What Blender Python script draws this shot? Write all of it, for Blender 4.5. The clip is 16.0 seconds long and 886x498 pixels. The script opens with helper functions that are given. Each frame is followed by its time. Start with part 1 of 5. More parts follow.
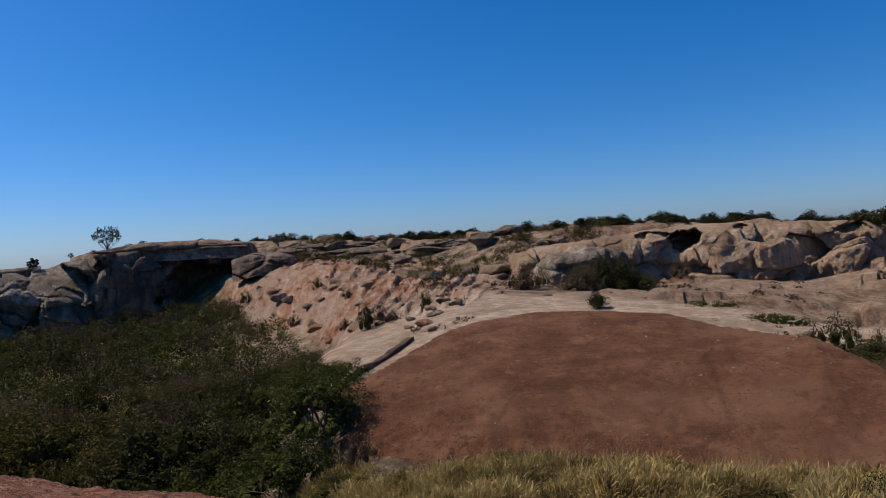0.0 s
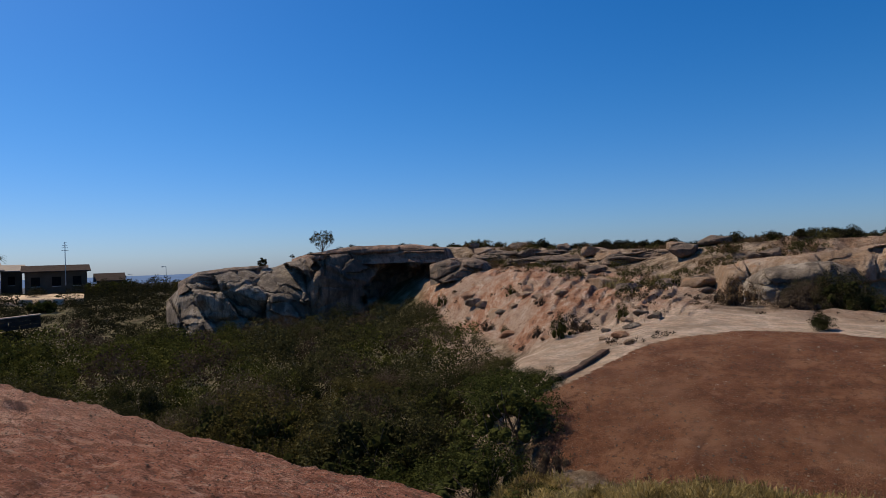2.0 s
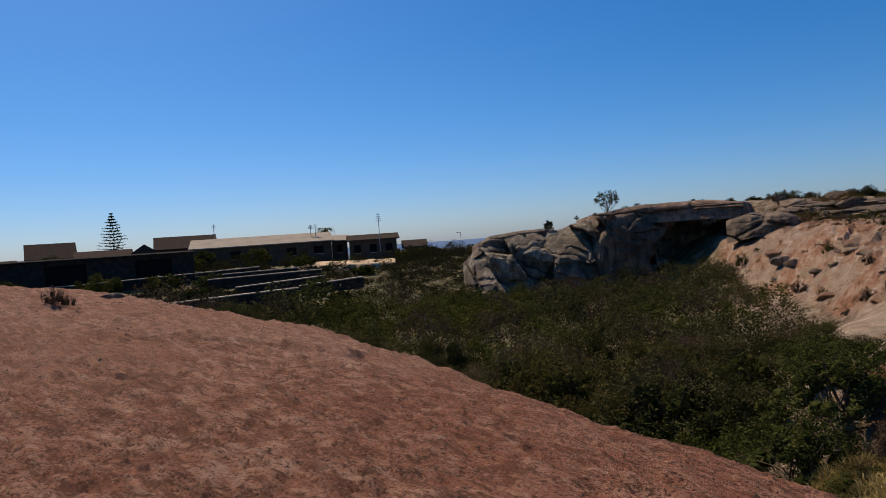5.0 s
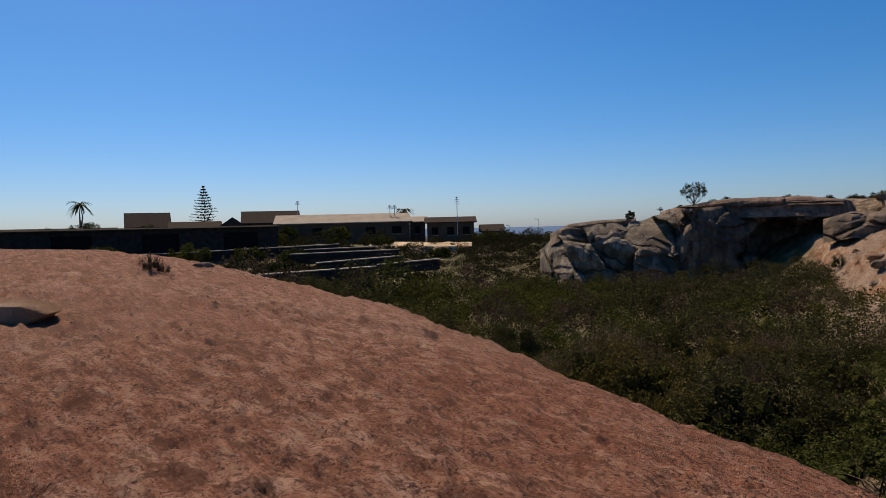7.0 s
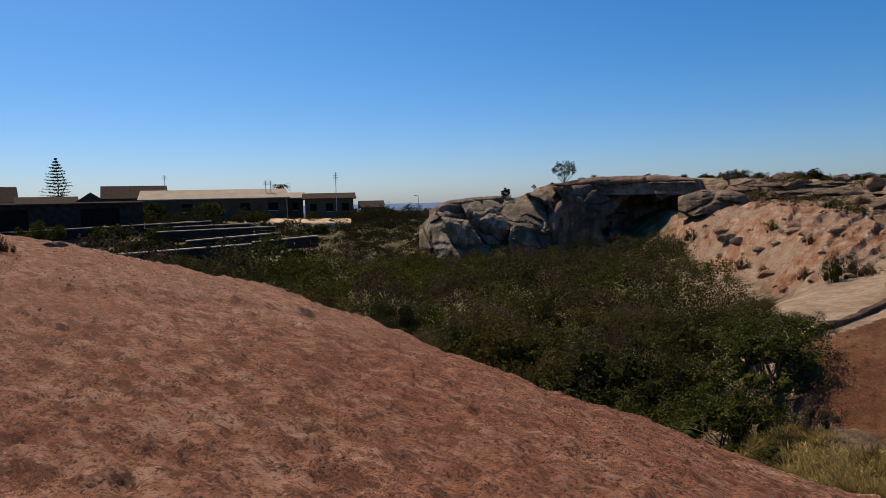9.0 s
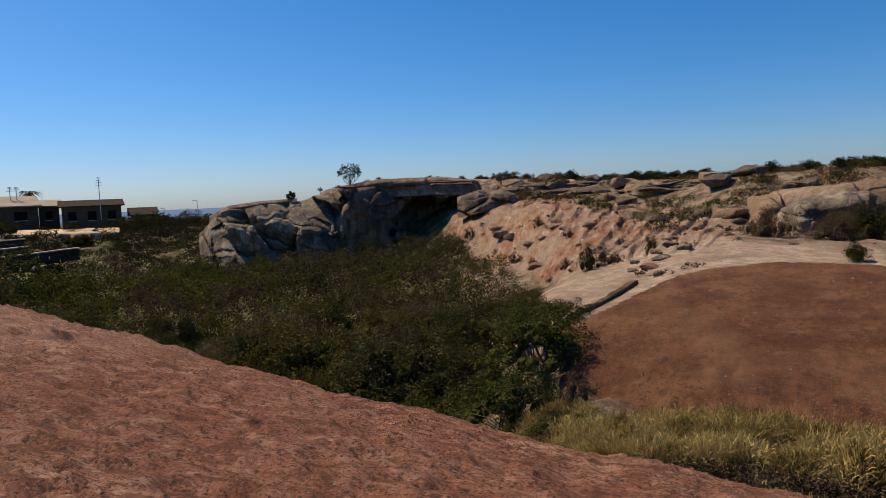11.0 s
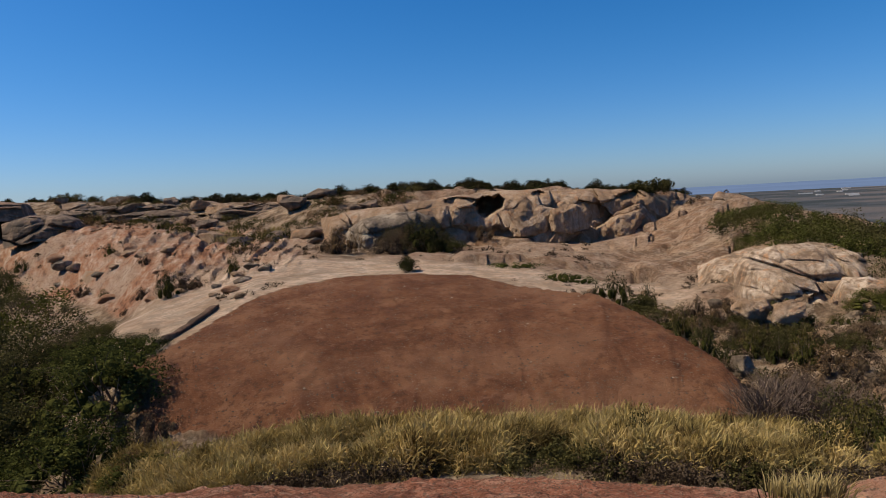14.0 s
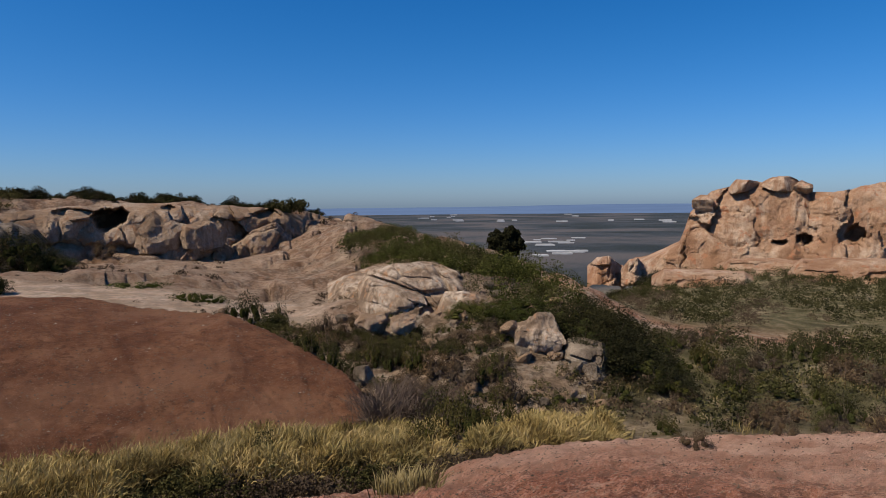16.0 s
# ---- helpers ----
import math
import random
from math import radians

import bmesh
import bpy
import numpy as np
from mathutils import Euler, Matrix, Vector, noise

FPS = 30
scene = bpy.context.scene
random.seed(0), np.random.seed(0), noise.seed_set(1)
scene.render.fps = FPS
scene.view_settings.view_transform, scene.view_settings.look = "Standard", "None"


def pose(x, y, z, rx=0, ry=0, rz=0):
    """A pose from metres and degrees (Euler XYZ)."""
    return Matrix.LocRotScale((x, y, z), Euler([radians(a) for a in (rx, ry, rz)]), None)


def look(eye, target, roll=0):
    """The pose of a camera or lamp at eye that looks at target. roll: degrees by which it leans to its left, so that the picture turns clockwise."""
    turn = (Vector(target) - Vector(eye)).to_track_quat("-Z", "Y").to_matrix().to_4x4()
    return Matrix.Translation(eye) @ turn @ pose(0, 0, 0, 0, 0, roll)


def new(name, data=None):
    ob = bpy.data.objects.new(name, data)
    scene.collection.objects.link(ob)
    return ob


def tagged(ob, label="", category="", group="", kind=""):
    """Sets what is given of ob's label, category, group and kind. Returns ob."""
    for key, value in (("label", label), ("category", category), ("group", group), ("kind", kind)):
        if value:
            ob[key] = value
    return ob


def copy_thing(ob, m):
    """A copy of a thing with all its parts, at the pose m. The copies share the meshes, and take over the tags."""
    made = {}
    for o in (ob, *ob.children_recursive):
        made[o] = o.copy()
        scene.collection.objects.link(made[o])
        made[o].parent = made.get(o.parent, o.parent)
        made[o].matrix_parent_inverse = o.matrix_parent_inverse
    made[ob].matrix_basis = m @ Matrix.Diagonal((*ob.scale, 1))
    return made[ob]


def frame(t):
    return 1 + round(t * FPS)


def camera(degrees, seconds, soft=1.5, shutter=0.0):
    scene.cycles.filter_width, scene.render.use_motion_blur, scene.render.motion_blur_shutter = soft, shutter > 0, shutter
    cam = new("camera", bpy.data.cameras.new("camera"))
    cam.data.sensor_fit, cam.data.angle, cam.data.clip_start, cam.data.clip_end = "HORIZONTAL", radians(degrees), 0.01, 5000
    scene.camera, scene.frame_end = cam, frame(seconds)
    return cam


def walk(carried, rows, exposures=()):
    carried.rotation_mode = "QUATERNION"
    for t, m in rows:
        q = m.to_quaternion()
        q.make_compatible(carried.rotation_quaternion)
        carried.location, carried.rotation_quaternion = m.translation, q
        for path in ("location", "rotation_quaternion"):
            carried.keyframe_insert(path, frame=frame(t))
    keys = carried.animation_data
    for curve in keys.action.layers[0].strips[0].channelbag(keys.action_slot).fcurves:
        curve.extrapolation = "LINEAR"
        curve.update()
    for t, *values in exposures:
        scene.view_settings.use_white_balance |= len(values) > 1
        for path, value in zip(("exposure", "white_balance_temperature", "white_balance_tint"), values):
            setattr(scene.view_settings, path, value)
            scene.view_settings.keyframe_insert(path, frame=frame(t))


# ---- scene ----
# ---- camera: a person turning on the spot, the camera held an arm's length out ----
cam = camera(67.03, 16.0, soft=0.85)
EYE, ARM = 1.6, 0.35
ROWS = [
    (0, 0.05, -0.28, 3.61),
    (0.5, 5.02, -0.08, 3.44),
    (1, 9.26, 0.18, 3.02),
    (1.5, 12.77, 0.89, 2.28),
    (2, 16.39, 1.20, 2.10),
    (2.5, 22.94, 1.14, 1.95),
    (3, 28.46, 0.89, 1.80),
    (3.5, 32.76, 0.70, 1.90),
    (4, 35.51, 0.48, 2.59),
    (4.5, 38.36, -0.17, 4.13),
    (5, 40.34, -0.81, 4.03),
    (5.2, 41.73, -0.55, 3.83),
    (7.3, 47.05, -1.95, 1.43),
    (7.5, 46.04, -2.36, 1.54),
    (8, 42.66, -3.42, 1.46),
    (8.5, 39.72, -3.50, 1.18),
    (9, 36.71, -4.11, 1.35),
    (9.5, 31.59, -4.27, 0.92),
    (10, 27.56, -4.00, 1.26),
    (10.2, 25.49, -3.98, 1.32),
    (12.3, 11.01, -4.96, 4.06),
    (12.5, 9.57, -4.83, 3.95),
    (13, 1.49, -4.69, 4.02),
    (13.5, -8.73, -4.58, 2.64),
    (14, -15.74, -4.28, 3.06),
    (14.5, -23.03, -5.19, 3.73),
    (15, -31.73, -4.68, 2.84),
    (15.5, -39.27, -4.23, 1.68),
    (16, -45.80, -3.69, 0.53),
]


def held(yaw, pitch, roll):
    a = radians(yaw)
    return pose(-ARM * math.sin(a), ARM * math.cos(a), EYE, 90 + pitch, roll, yaw)


walk(cam, [(t, held(yaw, pitch, roll)) for t, yaw, pitch, roll in ROWS],
     exposures=[(0.0, 0.3, 6300, 10), (0.5, 0.12, 6300, 10), (1.0, 0.12, 6300, 10), (2.0, 0.26, 6500, 10), (3.0, 0.24, 6700, 10), (5.0, 0.25, 6900, 10), (8.0, 0.34, 7300, 10), (12.5, 0.5, 7200, 10), (14.0, 0.48, 7000, 10),
                (15.0, 0.32, 6500, 10), (16.0, 0.32, 6450, 10)])

# ---- sky and sun ----
SUN_BEARING, SUN_HEIGHT = -72.0, 52.0
world = bpy.data.worlds.new("world")
scene.world = world
world.use_nodes = True
wn = world.node_tree.nodes
sky = wn.new("ShaderNodeTexSky")
sky.sky_type = 'NISHITA'
sky.sun_disc = False
sky.sun_elevation = radians(SUN_HEIGHT)
sky.sun_rotation = radians(SUN_BEARING)
sky.altitude = 100
sky.air_density = 1.0
sky.dust_density = 0.7
sky.ozone_density = 10.0
vivid = wn.new("ShaderNodeHueSaturation")
vivid.inputs["Saturation"].default_value = 1.24
world.node_tree.links.new(sky.outputs[0], vivid.inputs["Color"])
up = wn.new("ShaderNodeSeparateXYZ")
world.node_tree.links.new(wn.new("ShaderNodeTexCoord").outputs["Generated"], up.inputs[0])
low_air = wn.new("ShaderNodeMapRange")
low_air.interpolation_type = 'SMOOTHSTEP'
low_air.inputs["From Min"].default_value, low_air.inputs["From Max"].default_value = 0.24, 0.0
world.node_tree.links.new(up.outputs["Z"], low_air.inputs["Value"])
haze = wn.new("ShaderNodeMix")
haze.data_type, haze.blend_type = 'RGBA', 'MULTIPLY'
haze.inputs[7].default_value = (0.96, 0.94, 1.07, 1)
world.node_tree.links.new(low_air.outputs[0], haze.inputs[0])
world.node_tree.links.new(vivid.outputs[0], haze.inputs[6])
clear = wn.new("ShaderNodeMix")
clear.data_type, clear.blend_type = 'RGBA', 'MULTIPLY'
clear.inputs[0].default_value, clear.inputs[7].default_value = 1.0, (0.84, 0.94, 1.02, 1)
world.node_tree.links.new(haze.outputs[2], clear.inputs[6])
world.node_tree.links.new(clear.outputs[2], wn["Background"].inputs[0])
wn["Background"].inputs[1].default_value = 0.083
lamp = bpy.data.lights.new("sun", 'SUN')
lamp.energy, lamp.angle, lamp.color = 5.0, radians(0.5), (1.0, 0.86, 0.68)
sun = new("sun", lamp)
b, e = radians(SUN_BEARING), radians(SUN_HEIGHT)
sun.matrix_world = look((0, 0, 60), (-60 * math.sin(b) * math.cos(e), -60 * math.cos(b) * math.cos(e), 60 - 60 * math.sin(e)))

# ---- small tools ----
rng = np.random.default_rng(7)


def lattice(ix, iy, seed):
    h = np.sin(ix * 127.1 + iy * 311.7 + seed * 74.7) * 43758.5453
    return h - np.floor(h)


def vnoise(x, y, seed=0):
    x, y = np.asarray(x, float), np.asarray(y, float)
    ix, iy = np.floor(x), np.floor(y)
    fx, fy = x - ix, y - iy
    fx, fy = fx * fx * (3 - 2 * fx), fy * fy * (3 - 2 * fy)
    a, b2 = lattice(ix, iy, seed), lattice(ix + 1, iy, seed)
    c, d = lattice(ix, iy + 1, seed), lattice(ix + 1, iy + 1, seed)
    return (a + (b2 - a) * fx) * (1 - fy) + (c + (d - c) * fx) * fy


def fbm(x, y, seed=0, octaves=4):
    s, amp = 0, 0.5
    for k in range(octaves):
        s = s + amp * (vnoise(x, y, seed + k) - 0.5) * 2
        x, y, amp = x * 2.03 + 5.1, y * 2.03 + 1.7, amp * 0.5
    return s


def sstep(a, b2, x):
    t = np.clip((x - a) / (b2 - a), 0, 1)
    return t * t * (3 - 2 * t)


def cells(x, y, seed):
    """Blocks of broken rock: the height of the block at x, y, its tilt and the nearness of its joints."""
    ix, iy = np.floor(x), np.floor(y)
    f1, f2 = np.full(x.shape, 9.0), np.full(x.shape, 9.0)
    hgt, tx, ty = np.zeros(x.shape), np.zeros(x.shape), np.zeros(x.shape)
    for dx in (-1, 0, 1):
        for dy in (-1, 0, 1):
            cx, cy = ix + dx, iy + dy
            px, py = cx + 0.1 + 0.8 * lattice(cx, cy, seed), cy + 0.1 + 0.8 * lattice(cx, cy, seed + 5)
            d = np.hypot(px - x, py - y)
            closer = d < f1
            f2 = np.where(closer, f1, np.minimum(f2, d))
            hgt = np.where(closer, lattice(cx, cy, seed + 9), hgt)
            tx = np.where(closer, (lattice(cx, cy, seed + 13) - 0.5) * (x - px), tx)
            ty = np.where(closer, (lattice(cx, cy, seed + 17) - 0.5) * (y - py), ty)
            f1 = np.where(closer, d, f1)
    return hgt - 0.5, tx + ty, 1 - sstep(0.0, 0.22, f2 - f1)


CARD = 0.985  # true degrees in one degree of the plan's bearings


def at(bearing, r, z=0.0):
    a = radians(bearing * CARD)
    return Vector((r * math.sin(a), r * math.cos(a), z))


# ---- materials ----
def material(name):
    m = bpy.data.materials.new(name)
    m.use_nodes = True
    return m, m.node_tree.nodes, m.node_tree.links, m.node_tree.nodes["Principled BSDF"]


def n_noise(nodes, links, vec, scale, detail=6, rough=0.6):
    t = nodes.new("ShaderNodeTexNoise")
    t.inputs["Scale"].default_value, t.inputs["Detail"].default_value, t.inputs["Roughness"].default_value = scale, detail, rough
    links.new(vec, t.inputs["Vector"])
    return t.outputs["Fac"]


def n_ramp(nodes, links, fac, stops):
    r = nodes.new("ShaderNodeValToRGB")
    while len(r.color_ramp.elements) < len(stops):
        r.color_ramp.elements.new(0.5)
    for el, (p, c) in zip(r.color_ramp.elements, stops):
        el.position, el.color = p, (*c, 1)
    links.new(fac, r.inputs[0])
    return r.outputs[0]


def n_mix(nodes, links, fac, a, b2, blend='MIX'):
    m = nodes.new("ShaderNodeMix")
    m.data_type, m.blend_type = 'RGBA', blend
    for sock, v in ((m.inputs[0], fac), (m.inputs[6], a), (m.inputs[7], b2)):
        if isinstance(v, (int, float)):
            sock.default_value = v
        elif isinstance(v, tuple):
            sock.default_value = (*v, 1)
        else:
            links.new(v, sock)
    return m.outputs[2]


def n_bump(nodes, links, height, strength, dist, normal=None):
    bnode = nodes.new("ShaderNodeBump")
    bnode.inputs["Strength"].default_value, bnode.inputs["Distance"].default_value = strength, dist
    links.new(height, bnode.inputs["Height"])
    if normal:
        links.new(normal, bnode.inputs["Normal"])
    return bnode.outputs[0]


def n_attr(nodes, name):
    a = nodes.new("ShaderNodeAttribute")
    a.attribute_name = name
    return a.outputs["Fac"]


def coords(nodes, kind="Object"):
    return nodes.new("ShaderNodeTexCoord").outputs[kind]


def rock_material(name, dark, mid, pale, stain, scale=1.0, lichen=None):
    m, nodes, links, bsdf = material(name)
    v = coords(nodes)
    big = n_noise(nodes, links, v, 0.45 * scale, 5)
    fine = n_noise(nodes, links, v, 5 * scale, 8, 0.7)
    col = n_ramp(nodes, links, big, [(0.38, dark), (0.5, mid), (0.6, pale)])
    col = n_mix(nodes, links, n_ramp(nodes, links, fine, [(0.35, (1, 1, 1)), (0.6, (0, 0, 0))]), col, stain, 'MIX')
    col = n_mix(nodes, links, 0.55, n_ramp(nodes, links, big, [(0.38, dark), (0.5, mid), (0.6, pale)]), col)
    drip = nodes.new("ShaderNodeMapping")
    drip.inputs["Scale"].default_value = (2.6, 2.6, 0.35)
    links.new(v, drip.inputs["Vector"])
    wash = n_noise(nodes, links, drip.outputs[0], 0.9 * scale, 6, 0.65)
    col = n_mix(nodes, links, n_ramp(nodes, links, wash, [(0.4, (0.75, 0.75, 0.75)), (0.5, (0, 0, 0))]), col, dark)
    col = n_mix(nodes, links, n_ramp(nodes, links, wash, [(0.55, (0, 0, 0)), (0.66, (0.5, 0.5, 0.5))]), col, pale)
    if lichen:
        spots = n_noise(nodes, links, v, 2.2 * scale, 6, 0.7)
        col = n_mix(nodes, links, n_ramp(nodes, links, spots, [(0.56, (0, 0, 0)), (0.64, (0.8, 0.8, 0.8))]), col, lichen)
    links.new(col, bsdf.inputs["Base Color"])
    bsdf.inputs["Roughness"].default_value = 0.92
    bsdf.inputs["Diffuse Roughness"].default_value = 0.4
    bsdf.inputs["Specular IOR Level"].default_value = 0.2
    nrm = n_bump(nodes, links, n_noise(nodes, links, v, 2.0 * scale, 8, 0.75), 1.0, 0.32 / scale)
    links.new(n_bump(nodes, links, fine, 0.9, 0.08 / scale, nrm), bsdf.inputs["Normal"])
    return m


def leaf_material(name, shades, hue=0.0):
    m, nodes, links, bsdf = material(name)
    geo = nodes.new("ShaderNodeNewGeometry")
    info = nodes.new("ShaderNodeObjectInfo")
    patch = nodes.new("ShaderNodeMapRange")
    patch.inputs["From Min"].default_value, patch.inputs["From Max"].default_value = 0.32, 0.68
    links.new(n_noise(nodes, links, coords(nodes), 1.7, 3), patch.inputs["Value"])
    fac = n_mix(nodes, links, 0.3, patch.outputs[0], geo.outputs["Random Per Island"])
    col = n_ramp(nodes, links, fac, [(0.1 + 0.8 * i / max(1, len(shades) - 1), c) for i, c in enumerate(shades)])
    tone = n_ramp(nodes, links, info.outputs["Random"], [(0.0, (0.6, 0.6, 0.6)), (0.5, (1, 1, 1)), (1.0, (1.3, 1.15, 0.9))])
    col = n_mix(nodes, links, 1.0, col, tone, 'MULTIPLY')
    links.new(col, bsdf.inputs["Base Color"])
    bsdf.inputs["Roughness"].default_value = 0.8
    bsdf.inputs["Specular IOR Level"].default_value = 0.0
    tr = nodes.new("ShaderNodeBsdfTranslucent")
    links.new(col, tr.inputs[0])
    mix = nodes.new("ShaderNodeMixShader")
    mix.inputs[0].default_value = 0.2
    links.new(bsdf.outputs[0], mix.inputs[1])
    links.new(tr.outputs[0], mix.inputs[2])
    links.new(mix.outputs[0], nodes["Material Output"].inputs[0])
    return m


def plain_material(name, c, rough=0.7, metal=0.0, grain=3.0, amount=0.25):
    m, nodes, links, bsdf = material(name)
    f = n_noise(nodes, links, coords(nodes), grain, 6)
    lo = tuple(x * (1 - amount) for x in c)
    hi = tuple(min(1, x * (1 + amount)) for x in c)
    links.new(n_ramp(nodes, links, f, [(0.3, lo), (0.7, hi)]), bsdf.inputs["Base Color"])
    bsdf.inputs["Roughness"].default_value, bsdf.inputs["Metallic"].default_value = rough, metal
    bsdf.inputs["Specular IOR Level"].default_value = 0.5 if rough < 0.6 else 0.0
    return m


def ground_material():
    m, nodes, links, bsdf = material("ground")
    v = coords(nodes)
    big = n_noise(nodes, links, v, 0.25, 6)
    mid = n_noise(nodes, links, v, 1.1, 8, 0.65)
    fine = n_noise(nodes, links, v, 7, 8, 0.8)
    grit = n_noise(nodes, links, v, 34, 5, 0.75)
    stretch = nodes.new("ShaderNodeMapping")
    stretch.inputs["Scale"].default_value = (0.9, 1.2, 1)
    stretch.inputs["Rotation"].default_value = (0, 0, 0.5)
    links.new(v, stretch.inputs["Vector"])
    streak = n_noise(nodes, links, stretch.outputs[0], 2.4, 8, 0.7)
    lane = nodes.new("ShaderNodeMapping")
    lane.inputs["Scale"].default_value = (0.6, 2.0, 1)
    lane.inputs["Rotation"].default_value = (0, 0, -0.6)
    links.new(v, lane.inputs["Vector"])
    # red granite with dark lichen crust and pale bare specks
    red = n_ramp(nodes, links, mid, [(0.38, (0.15, 0.06, 0.03)), (0.5, (0.21, 0.09, 0.045)), (0.62, (0.28, 0.135, 0.072))])
    red = n_mix(nodes, links, n_ramp(nodes, links, fine, [(0.43, (0.7, 0.7, 0.7)), (0.48, (0, 0, 0))]), red, (0.1, 0.046, 0.026))
    red = n_mix(nodes, links, n_ramp(nodes, links, streak, [(0.56, (0, 0, 0)), (0.66, (0.5, 0.5, 0.5))]), red, (0.34, 0.18, 0.11))
    red = n_mix(nodes, links, n_ramp(nodes, links, big, [(0.5, (0, 0, 0)), (0.62, (0.55, 0.55, 0.55))]), red, (0.30, 0.155, 0.09))
    red = n_mix(nodes, links, n_ramp(nodes, links, grit, [(0.58, (0, 0, 0)), (0.64, (0.7, 0.7, 0.7))]), red, (0.42, 0.28, 0.2))
    near = n_ramp(nodes, links, streak, [(0.36, (0.28, 0.108, 0.064)), (0.5, (0.51, 0.225, 0.14)), (0.62, (0.7, 0.41, 0.295))])
    near = n_mix(nodes, links, n_ramp(nodes, links, big, [(0.44, (0.6, 0.6, 0.6)), (0.56, (0, 0, 0))]), near, (0.42, 0.15, 0.085))
    # pit shade painted in where the fine bump sinks
    near = n_mix(nodes, links, n_ramp(nodes, links, fine, [(0.43, (0.9, 0.9, 0.9)), (0.47, (0, 0, 0))]), near, (0.17, 0.075, 0.05))
    near = n_mix(nodes, links, n_ramp(nodes, links, grit, [(0.40, (0.95, 0.95, 0.95)), (0.46, (0, 0, 0))]), near, (0.07, 0.04, 0.03))
    near = n_mix(nodes, links, n_ramp(nodes, links, grit, [(0.56, (0, 0, 0)), (0.62, (0.8, 0.8, 0.8))]), near, (0.55, 0.39, 0.3))
    worn = n_noise(nodes, links, lane.outputs[0], 3.2, 8, 0.78)
    near = n_mix(nodes, links, n_ramp(nodes, links, worn, [(0.43, (0.75, 0.75, 0.75)), (0.49, (0, 0, 0))]), near, (0.2, 0.085, 0.05))
    near = n_mix(nodes, links, n_ramp(nodes, links, worn, [(0.55, (0, 0, 0)), (0.64, (0.6, 0.6, 0.6))]), near, (0.66, 0.44, 0.32))
    bare = n_mix(nodes, links, 0.72, near, n_ramp(nodes, links, mid, [(0.4, (0.5, 0.29, 0.2)), (0.6, (0.74, 0.5, 0.38))]))
    near = n_mix(nodes, links, n_attr(nodes, "bare"), near, bare)
    sand = n_ramp(nodes, links, mid, [(0.36, (0.46, 0.32, 0.22)), (0.5, (0.62, 0.46, 0.34)), (0.64, (0.72, 0.57, 0.45))])
    sand = n_mix(nodes, links, n_ramp(nodes, links, fine, [(0.38, (0.6, 0.6, 0.6)), (0.5, (0, 0, 0))]), sand, (0.3, 0.2, 0.14))
    sand = n_mix(nodes, links, n_ramp(nodes, links, streak, [(0.46, (0, 0, 0)), (0.56, (0.6, 0.6, 0.6))]), sand, (0.33, 0.27, 0.21))
    lay = nodes.new("ShaderNodeMapping")
    lay.inputs["Rotation"].default_value = (0, 0, 0.6)
    lay.inputs["Scale"].default_value = (2.4, 0.5, 2.0)
    links.new(v, lay.inputs["Vector"])
    strata = n_noise(nodes, links, lay.outputs[0], 0.9, 7, 0.7)
    slope = n_ramp(nodes, links, strata, [(0.36, (0.15, 0.068, 0.04)), (0.44, (0.36, 0.17, 0.095)), (0.53, (0.43, 0.26, 0.175)), (0.63, (0.58, 0.45, 0.355))])
    slope = n_mix(nodes, links, n_ramp(nodes, links, big, [(0.48, (0, 0, 0)), (0.6, (0.7, 0.7, 0.7))]), slope, (0.42, 0.325, 0.25))
    slope = n_mix(nodes, links, n_ramp(nodes, links, fine, [(0.42, (0.85, 0.85, 0.85)), (0.49, (0, 0, 0))]), slope, (0.2, 0.12, 0.08))
    soil = n_ramp(nodes, links, mid, [(0.34, (0.08, 0.055, 0.035)), (0.45, (0.16, 0.108, 0.068)), (0.54, (0.32, 0.225, 0.15)), (0.64, (0.5, 0.385, 0.28))])
    soil = n_mix(nodes, links, n_ramp(nodes, links, streak, [(0.5, (0, 0, 0)), (0.6, (0.7, 0.7, 0.7))]), soil, (0.44, 0.36, 0.275))
    soil = n_mix(nodes, links, n_ramp(nodes, links, fine, [(0.38, (0.8, 0.8, 0.8)), (0.52, (0, 0, 0))]), soil, (0.10, 0.075, 0.05))
    scrub = n_ramp(nodes, links, mid, [(0.38, (0.085, 0.078, 0.036)), (0.52, (0.16, 0.138, 0.07)), (0.64, (0.3, 0.24, 0.15))])
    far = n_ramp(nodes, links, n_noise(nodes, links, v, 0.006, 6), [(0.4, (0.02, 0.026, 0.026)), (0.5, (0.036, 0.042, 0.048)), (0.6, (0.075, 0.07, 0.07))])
    col = n_mix(nodes, links, n_attr(nodes, "scrub"), soil, scrub)
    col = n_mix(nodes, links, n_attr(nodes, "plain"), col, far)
    col = n_mix(nodes, links, n_attr(nodes, "slope"), col, slope)
    col = n_mix(nodes, links, n_attr(nodes, "sand"), col, sand)
    col = n_mix(nodes, links, n_attr(nodes, "dome"), col, red)
    col = n_mix(nodes, links, n_attr(nodes, "near"), col, near)
    links.new(col, bsdf.inputs["Base Color"])
    bsdf.inputs["Roughness"].default_value = 0.95
    bsdf.inputs["Specular IOR Level"].default_value = 0.15
    bsdf.inputs["Diffuse Roughness"].default_value = 0.15
    nrm = n_bump(nodes, links, streak, 1.0, 0.34)
    nrm = n_bump(nodes, links, fine, 1.0, 0.15, nrm)
    links.new(n_bump(nodes, links, grit, 1.0, 0.075, nrm), bsdf.inputs["Normal"])
    return m


